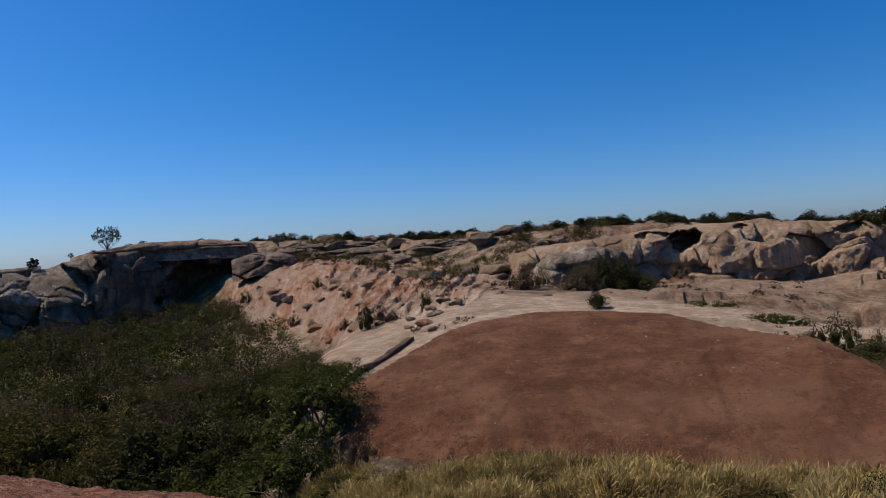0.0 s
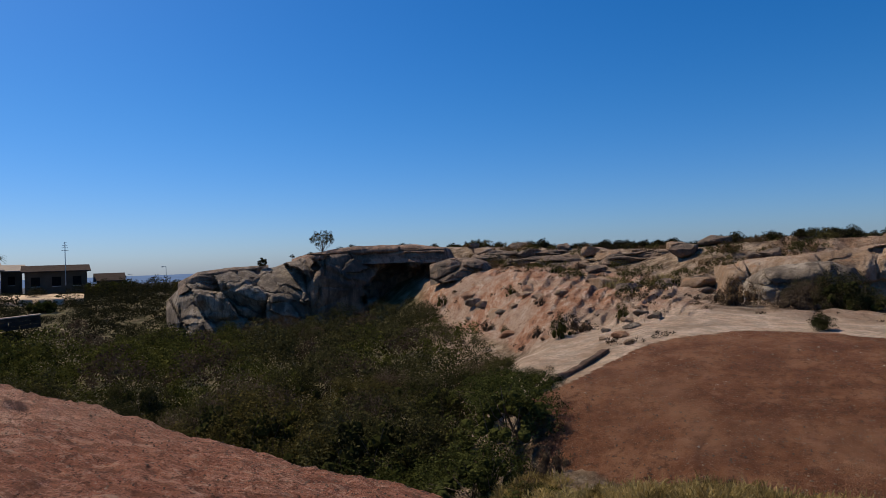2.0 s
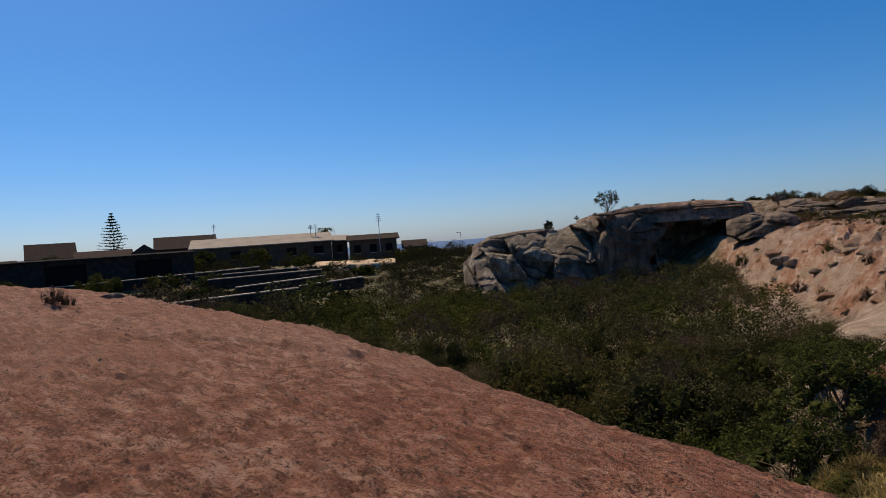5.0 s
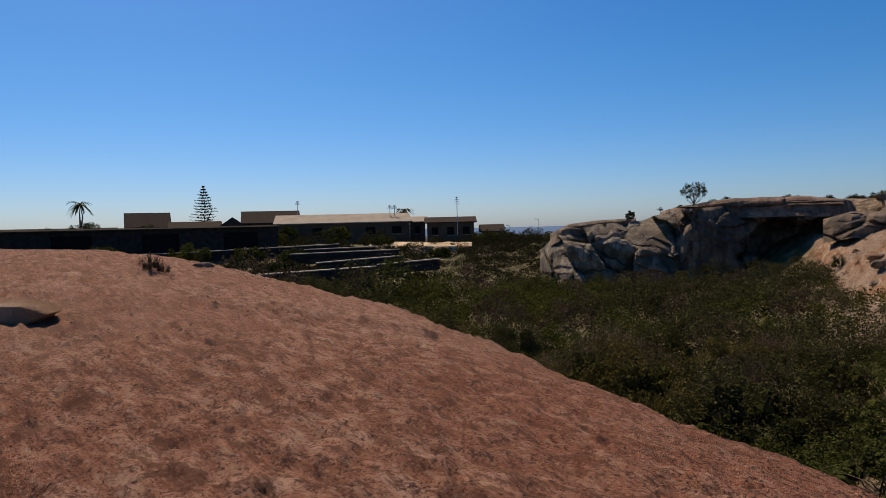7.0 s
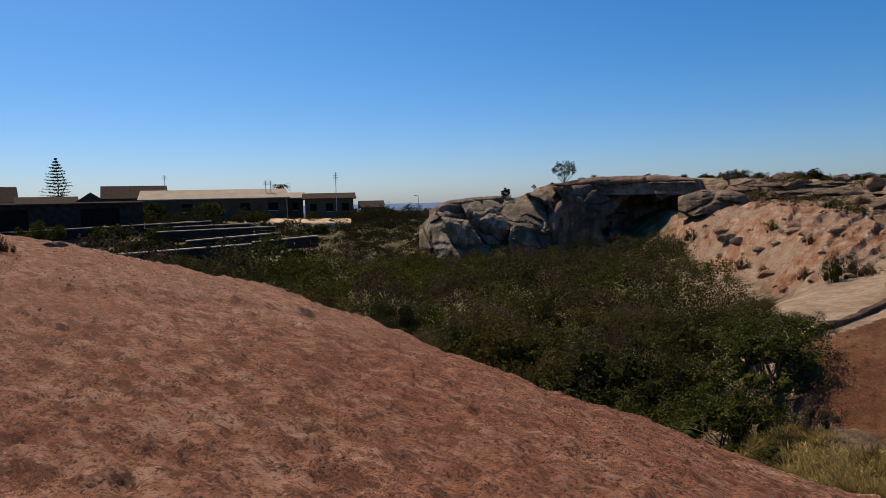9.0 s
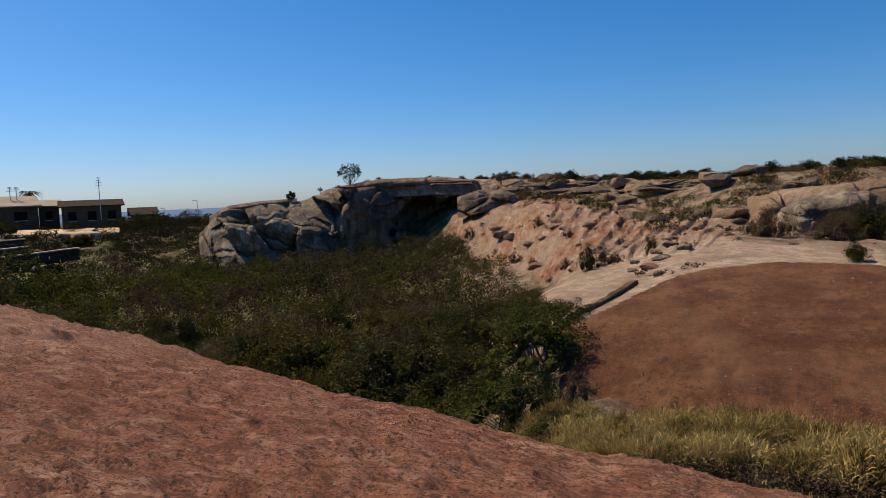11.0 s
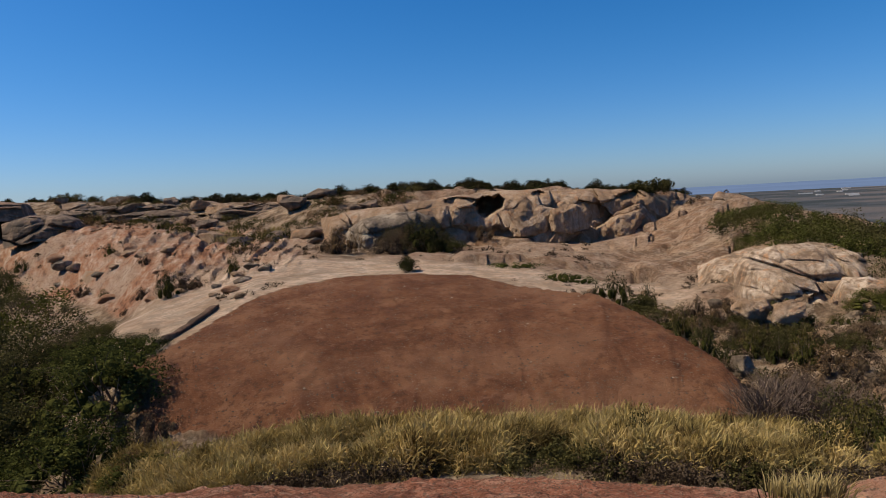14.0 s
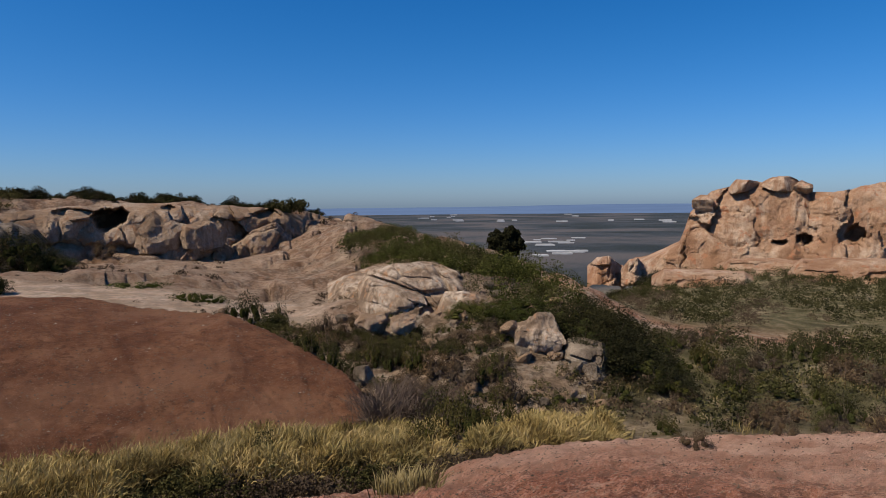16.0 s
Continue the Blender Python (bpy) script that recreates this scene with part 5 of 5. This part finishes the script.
# ---- trees ----
def tree(p, height, width, mat, label, seed, trunk=0.25, clumps=70, per=40, leaf=0.08, bare=0.35, name="tree"):
    rg = np.random.default_rng(seed)
    root = new(name)
    t = rg.uniform(0, 2 * math.pi, clumps)
    q = np.sqrt(rg.uniform(0, 1, clumps))
    hz = rg.uniform(-1, 1, clumps) * np.sqrt(1 - q ** 2 * 0.9)
    c = np.stack([np.cos(t) * q * width / 2, np.sin(t) * q * width / 2, height * (bare + (1 - bare) / 2 * (1 + hz * 0.9))], 1)
    pts, out = clump_leaves(rg, c, width * 0.10, per)
    v, f = leaf_quads(rg, pts, out, leaf)
    part("crown", mesh_from("crown", v, f, mat), root)
    part("trunk", twig_mesh(rg, c[::3], 0.01 * width, trunk * 0.12 * height, M_WOOD, "trunk"), root, "grey forked trunk and limbs")
    root.matrix_basis = pose(*p)
    return tagged(root, label, "tree")


p = at(-26.9, 55.5, elev(1.35, 55.5))
tree(p, 1.75, 1.9, M_OLIVE, "small open-crowned tree on the cliff top", 601, 0.1, 60, 34, 0.085, 0.2)
p = on_ground(51.9, 34.2, 0.2)
tree(p, elev(-1.8, 34.2) - p.z, 1.7, M_SHADELEAF, "dark rounded tree on the slope's crest", 602, 0.1, 120, 90, 0.13, 0.02)
tree(at(33.4, 38, elev(-0.55, 38)), 0.75, 2.2, M_OLIVE, "wind-bent dark shrub tree on the skyline", 603, 0.1, 70, 60, 0.1, 0.0)
tree(at(-31.9, 56, elev(0.2, 56)), 0.8, 0.7, M_OLIVE, "tiny dark tree on the cliff edge", 604, 0.1, 34, 60, 0.1, 0.0)


def araucaria(p, height, width):
    root = new("norfolk_pine")
    rg = np.random.default_rng(611)
    verts, faces = [], []
    tips, pts, out = [], [], []
    for k in range(13):
        z = height * (0.12 + 0.86 * k / 12)
        for i in range(7):
            ln = width / 2 * (1 - (k / 12.8) ** 1.5) * rg.uniform(0.5, 1.1)
            a = i * 0.897 + k * 0.5
            for s in np.linspace(0.15, 1, 10):
                pts.append([math.cos(a) * ln * s, math.sin(a) * ln * s, z + 0.12 * s * ln])
                out.append([0, 0, 1.0])
    pts = np.repeat(np.array(pts), 4, 0) + rg.normal(size=(len(pts) * 4, 3)) * 0.05
    v, f = leaf_quads(rg, pts, np.repeat(np.array(out), 4, 0), 0.24, 0.5)
    part("crown", mesh_from("crown", v, f, M_OLIVE), root)
    part("trunk", twig_mesh(rg, [np.array([0, 0, height])] * 2, 0.01, 0.12, M_WOOD, "trunk"), root)
    root.matrix_basis = pose(*p)
    tagged(root, "tall tiered evergreen tree behind the houses", "tree")


def palm(p, height, crown, seed):
    rg = np.random.default_rng(seed)
    root = new("palm_tree")
    part("trunk", twig_mesh(rg, [np.array([0.05, 0, height])] * 2, 0.02, 0.16, M_WOOD, "trunk"), root)
    for k in range(40):
        a, up = k * 2.4, rg.uniform(-0.4, 1.2)
        s = np.linspace(0, 1, 9)
        q = np.stack([np.cos(a) * s * crown, np.sin(a) * s * crown, height + (up * s - 1.0 * s ** 2) * crown * 0.8], 1)
        side = np.array([-math.sin(a), math.cos(a), 0]) * 0.06 * crown
        w = np.sin(np.pi * np.clip(s, 0.05, 0.98))[:, None]
        v = np.concatenate([q - side * w, q + side * w + [0, 0, 0.03]])
        f = [[i, i + 1, i + 10, i + 9] for i in range(8)]
        part("frond", mesh_from("frond", v, f, M_OLIVE), root)
    root.matrix_basis = pose(*p)
    tagged(root, "palm tree with drooping dark fronds", "tree")


araucaria(at(-67.5, 125, elev(0.6, 125)), 7.0, 5.0)
palm(at(-76.4, 105, elev(0.6, 105)), 3.3, 1.7, 621)
palm(at(-51.0, 104, elev(0.5, 104)), 1.8, 1.6, 622)
palm(at(-38.3, 66, elev(-1.6, 66)), 1.0, 0.7, 623)


# ---- houses, terraces and poles ----
def box(bm, x0, x1, y0, y1, z0, z1):
    vs = [bm.verts.new(c) for c in ((x0, y0, z0), (x1, y0, z0), (x1, y1, z0), (x0, y1, z0), (x0, y0, z1), (x1, y0, z1), (x1, y1, z1), (x0, y1, z1))]
    for f in ((0, 3, 2, 1), (4, 5, 6, 7), (0, 1, 5, 4), (1, 2, 6, 5), (2, 3, 7, 6), (3, 0, 4, 7)):
        bm.faces.new([vs[i] for i in f])


def done(bm, name, mat, parent, label=""):
    me = bpy.data.meshes.new(name)
    bm.to_mesh(me)
    bm.free()
    me.materials.append(mat)
    return part(name, me, parent, label)


def boxed(name, mat, parent, *dims, label=""):
    bm = bmesh.new()
    box(bm, *dims)
    return done(bm, name, mat, parent, label)


def house(b0, b1, r, el_foot, el_eave, el_ridge, deep, wall, roof, label, windows=3, gable_front=False, turn=0, wide=1.3):
    """A house seen from its front: walls with recessed windows, a pitched roof with eaves."""
    mid = (b0 + b1) / 2
    w = 2 * r * math.tan(radians(b1 - b0) / 2)
    z0, ze, zr = elev(el_foot, r) - 0.4, elev(el_eave, r), elev(el_ridge, r)
    h = ze - z0
    root = new("house")
    ww, wh, sill = min(wide, w / (windows * 2 + 1)), 1.1 if wide < 2 else 1.9, h - (1.75 if wide < 2 else 2.4)
    xs = [-w / 2 + w * (i + 0.5) / windows for i in range(windows)] if windows else []
    bm = bmesh.new()
    edges = [-w / 2] + [q for x in xs for q in (x - ww / 2, x + ww / 2)] + [w / 2]
    for i in range(0, len(edges), 2):
        box(bm, edges[i], edges[i + 1], 0, 0.25, 0, h)
    for x in xs:
        box(bm, x - ww / 2, x + ww / 2, 0.01, 0.25, 0, sill)
        box(bm, x - ww / 2, x + ww / 2, 0.01, 0.25, sill + wh, h)
    box(bm, -w / 2, w / 2, deep - 0.25, deep, 0, h)
    box(bm, -w / 2, -w / 2 + 0.25, 0.25, deep - 0.25, 0, h)
    box(bm, w / 2 - 0.25, w / 2, 0.25, deep - 0.25, 0, h)
    done(bm, "wall", wall, root)
    for x in xs:
        win = boxed("window", M_STEEL, root, x - ww / 2, x + ww / 2, 0.14, 0.18, sill, sill + 0.06, label="thin metal window frame")
        # matte black pane, painted to give the darkness inside the opening
        boxed("pane", M_GLASS_DARK, win, x - ww / 2, x + ww / 2, 0.19, 0.21, sill + 0.06, sill + wh)
    bm = bmesh.new()
    o, rise, th = 0.4, zr - ze, 0.12
    if gable_front:
        prof = [(-w / 2 - o, h - 0.1), (0, h + rise), (w / 2 + o, h - 0.1), (w / 2 + o, h - 0.1 + th), (0, h + rise + th), (-w / 2 - o, h - 0.1 + th)]
        rings = [[bm.verts.new((x, y, z)) for x, z in prof] for y in (-o, deep + o)]
    else:
        prof = [(-o, h - 0.1), (deep / 2, h + rise), (deep + o, h - 0.1), (deep + o, h - 0.1 + th), (deep / 2, h + rise + th), (-o, h - 0.1 + th)]
        rings = [[bm.verts.new((x, y, z)) for y, z in prof] for x in (-w / 2 - o, w / 2 + o)]
    for i in range(6):
        bm.faces.new((rings[0][i], rings[0][(i + 1) % 6], rings[1][(i + 1) % 6], rings[1][i]))
    for ring in rings:
        bm.faces.new((ring[0], ring[1], ring[4], ring[5]))
        bm.faces.new((ring[1], ring[2], ring[3], ring[4]))
        bm.faces.new((ring[0], ring[2], ring[1]))
    bmesh.ops.recalc_face_normals(bm, faces=bm.faces)
    done(bm, "roof", roof, root)
    root.matrix_basis = pose(*at(mid, r, z0), 0, 0, -mid + turn)
    return tagged(root, label, "house", "houses")


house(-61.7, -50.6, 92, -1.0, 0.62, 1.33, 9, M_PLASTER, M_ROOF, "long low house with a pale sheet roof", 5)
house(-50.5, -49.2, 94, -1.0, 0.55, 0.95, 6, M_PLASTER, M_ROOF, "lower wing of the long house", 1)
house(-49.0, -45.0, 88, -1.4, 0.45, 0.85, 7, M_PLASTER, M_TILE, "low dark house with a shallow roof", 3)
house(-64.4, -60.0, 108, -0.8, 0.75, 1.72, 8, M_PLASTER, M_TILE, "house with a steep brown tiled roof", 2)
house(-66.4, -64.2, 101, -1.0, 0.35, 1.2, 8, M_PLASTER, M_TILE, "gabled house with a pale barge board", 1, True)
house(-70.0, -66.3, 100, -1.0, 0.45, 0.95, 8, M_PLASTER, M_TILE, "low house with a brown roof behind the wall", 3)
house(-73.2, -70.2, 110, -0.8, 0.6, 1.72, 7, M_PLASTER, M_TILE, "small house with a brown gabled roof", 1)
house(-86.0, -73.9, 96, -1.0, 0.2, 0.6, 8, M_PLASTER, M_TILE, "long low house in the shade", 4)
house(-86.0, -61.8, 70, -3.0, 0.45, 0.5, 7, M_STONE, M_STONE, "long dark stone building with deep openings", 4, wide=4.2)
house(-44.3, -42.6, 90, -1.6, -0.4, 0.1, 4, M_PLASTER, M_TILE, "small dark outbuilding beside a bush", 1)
for k, (bearing, r, h, w) in enumerate(((-56.8, 80, 2.6, 3.2), (-44.0, 84, 2.2, 3.4), (-42.6, 86, 1.8, 3.0), (-62.0, 80, 1.8, 3.0), (-66.0, 78, 2.0, 3.0), (-71.5, 92, 3.0, 3.0), (-79, 96, 2.8, 4.0), (-54.0, 103, 3.6, 3.4), (-82, 90, 2.6, 4.0), (-76.0, 94, 3.4, 4.0), (-73.6, 94, 2.4, 3.0), (-75.0, 67, 2.2, 3.6), (-68.6, 66, 2.4, 3.4), (-64.0, 66, 2.0, 3.2), (-79.5, 67, 2.0, 3.0), (-60.5, 64, 1.8, 3.0), (-61.0, 90, 2.6, 3.0), (-53.0, 78, 1.6, 2.6), (-57.6, 53, 1.3, 2.0), (-52.0, 58, 1.2, 1.8), (-62.0, 58, 1.5, 2.2), (-50.0, 54, 0.9, 1.6), (-55.0, 64, 1.2, 1.6), (-48.0, 70, 1.2, 2.2), (-66.5, 52, 1.2, 2.2))):
    tree(on_ground(bearing, r, 0.2), h, w, M_LEAF, "dark rounded garden tree beside the houses", 640 + k, 0.1, 60, 60, 0.16, 0.05)


def terrace(b0, b1, r0, r1, el0, el1, height, label):
    """A retaining wall of coursed stone with a pale coping."""
    p0, p1 = at(b0, r0, elev(el0, r0)), at(b1, r1, elev(el1, r1))
    ln = (p1 - p0).xy.length
    root = new("terrace_wall")
    n = int(ln / 1.1)
    for row in range(3):
        bm = bmesh.new()
        for k in range(n + 1):
            a, b2 = k * ln / n - (0.5 * (row % 2)) * ln / n, (k + 1) * ln / n - (0.5 * (row % 2)) * ln / n
            a, b2 = max(0, a) + 0.02, min(ln, b2) - 0.02
            if b2 - a > 0.1:
                box(bm, a, b2, rng.uniform(0, 0.06), 0.5, -height + row * height / 3, -height + (row + 1) * height / 3 - 0.03)
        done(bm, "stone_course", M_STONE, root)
    boxed("coping", M_ROOF, root, -0.05, ln + 0.05, -0.05, 0.8, 0, 0.07, label="pale flat coping and paving")
    d = p1 - p0
    root.matrix_basis = Matrix.Translation(p0) @ Matrix.Rotation(math.atan2(d.y, d.x), 4, 'Z') @ Matrix.Rotation(-math.atan2(d.z, d.xy.length), 4, 'Y')
    tagged(root, label, "wall", "terrace walls")


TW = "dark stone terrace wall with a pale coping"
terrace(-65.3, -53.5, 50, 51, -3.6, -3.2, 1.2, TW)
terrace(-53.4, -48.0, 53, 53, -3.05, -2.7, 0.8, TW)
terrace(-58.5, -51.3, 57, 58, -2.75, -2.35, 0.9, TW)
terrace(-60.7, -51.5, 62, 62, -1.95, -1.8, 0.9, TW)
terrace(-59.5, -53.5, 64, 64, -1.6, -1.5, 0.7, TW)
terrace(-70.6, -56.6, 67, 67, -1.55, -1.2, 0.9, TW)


def yard_bank(b0, b1, r, el, deep, rise):
    """A sloping strip of bare sunlit sand before the houses, with a broken front edge."""
    p0, p1 = at(b0, r, elev(el[0], r)), at(b1, r, elev(el[1], r))
    n, m = 60, 10
    verts = []
    for j in range(m + 1):
        for i in range(n + 1):
            q = p0.lerp(p1, i / n)
            out = Vector((q.x, q.y, 0)).normalized()
            q = q + out * (deep * j / m + 0.5 * float(vnoise(i * 0.35, 1.5, 88)))
            q.z += rise * j / m + 0.12 * float(fbm(i * 0.3, j * 0.6, 89)) - (1.4 if j in (0, m) else 0)
            verts.append(tuple(q))
    faces = [[j * (n + 1) + i, j * (n + 1) + i + 1, (j + 1) * (n + 1) + i + 1, (j + 1) * (n + 1) + i] for j in range(m) for i in range(n)]
    tagged(new("yard_bank", mesh_from("yard_bank", verts, faces, M_SAND, True)), "bare sunlit sandy yard before the long house", "ground", kind="structure")


yard_bank(-54.0, -45.2, 75.5, (-1.45, -1.7), 6.0, 0.45)


def pole(bearing, r, el0, el1, arm):
    z0, z1 = elev(el0, r), elev(el1, r)
    root = new("street_lamp" if arm else "antenna_mast")
    boxed("post", M_STEEL, root, -0.04, 0.04, -0.04, 0.04, -1.4, z1 - z0)
    if arm:
        boxed("arm", M_STEEL, root, -0.5, 0.0, -0.03, 0.03, z1 - z0, z1 - z0 + 0.07)
        boxed("lamp_head", M_STEEL, root, -0.7, -0.4, -0.06, 0.06, z1 - z0 - 0.04, z1 - z0 + 0.1)
    else:
        for k in range(4):
            boxed("crossbar", M_STEEL, root, -0.35 + 0.05 * k, 0.35 - 0.05 * k, -0.02, 0.02, (z1 - z0) * (0.72 + 0.08 * k), (z1 - z0) * (0.72 + 0.08 * k) + 0.05)
    root.matrix_basis = pose(*at(bearing, r, z0), 0, 0, -bearing)
    tagged(root, "thin grey steel street lamp" if arm else "thin steel mast with an aerial on a roof", "lamp post" if arm else "antenna")


pole(-46.4, 86, 0.3, 2.6, False)
pole(-39.4, 120, -2.2, 0.5, True)
pole(-41.9, 150, -2.4, 0.0, True)
pole(-60.0, 104, 1.5, 2.5, False)
pole(-52.2, 95, 0.9, 2.0, False)
pole(-51.8, 95, 0.9, 2.0, False)


# ---- the broken edge of the track ----
bm = bmesh.new()
n = 40
for i in range(n):
    t = i / (n - 1)
    bearing, r = -8.6 + 5.3 * t, 15.9 + 2.7 * t - 0.35 * math.sin(math.pi * t)
    p, w = at(bearing, r), 0.10 + 0.05 * float(vnoise(i * 0.7, 0.3, 5))
    zz = gz(p.x, p.y)
    h = 0.10 + 0.05 * float(vnoise(i * 0.5, 2.0, 6))
    side = Vector((math.cos(radians(-bearing + 35)), math.sin(radians(-bearing + 35)), 0))
    ring = [p - side * w + Vector((0, 0, zz - 0.3)), p + side * w + Vector((0, 0, zz - 0.3)), p + side * w * 0.9 + Vector((0, 0, zz + h)), p - side * w * 0.9 + Vector((0, 0, zz + h))]
    ring = [bm.verts.new(q) for q in ring]
    if i:
        for k in range(4):
            bm.faces.new((last[k], last[(k + 1) % 4], ring[(k + 1) % 4], ring[k]))
    else:
        bm.faces.new(ring)
    last = ring
bm.faces.new(last[::-1])
bmesh.ops.recalc_face_normals(bm, faces=bm.faces)
me = bpy.data.meshes.new("track_kerb")
bm.to_mesh(me)
bm.free()
me.materials.append(M_CAP)
tagged(new("track_kerb", me), "low curved dark stone edge beside the sandy track", "kerb")

# ---- the plain ----
for k in range(40):
    far = k >= 22
    bearing = rng.uniform(44, 66) if far else rng.uniform(51.5, 59)
    r = math.exp(rng.uniform(math.log(1200), math.log(2550))) if far else rng.uniform(440, 700)
    w, d = (rng.uniform(8, 30), rng.uniform(8, 20)) if far else (rng.uniform(6, 20), rng.uniform(4, 9))
    bm = bmesh.new()
    box(bm, -w / 2, w / 2, -d / 2, d / 2, -0.5, 0.9 if not far else 2.4)
    me = bpy.data.meshes.new("greenhouse")
    bm.to_mesh(me)
    bm.free()
    me.materials.append(M_WHITE)
    ob = new("greenhouse", me)
    p = at(bearing, r, PLAIN)
    ob.matrix_world = pose(*p, 0, 0, -bearing + 8)
    tagged(ob, "distant white-roofed shed on the plain", "building", "far sheds")

# far lowland and hills, the blue of the haze painted into their colour
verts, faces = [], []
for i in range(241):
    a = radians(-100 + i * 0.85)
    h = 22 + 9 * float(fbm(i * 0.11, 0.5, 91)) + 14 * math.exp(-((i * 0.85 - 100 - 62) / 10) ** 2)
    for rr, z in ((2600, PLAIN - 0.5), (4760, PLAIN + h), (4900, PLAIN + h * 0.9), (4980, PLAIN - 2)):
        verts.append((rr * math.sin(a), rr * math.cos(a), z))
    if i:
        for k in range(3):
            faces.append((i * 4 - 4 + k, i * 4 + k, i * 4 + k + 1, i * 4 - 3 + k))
tagged(new("backdrop", mesh_from("backdrop", verts, faces, M_HAZE, True)), "distant hills on the horizon, blue haze in their colour", "hills", kind="structure")
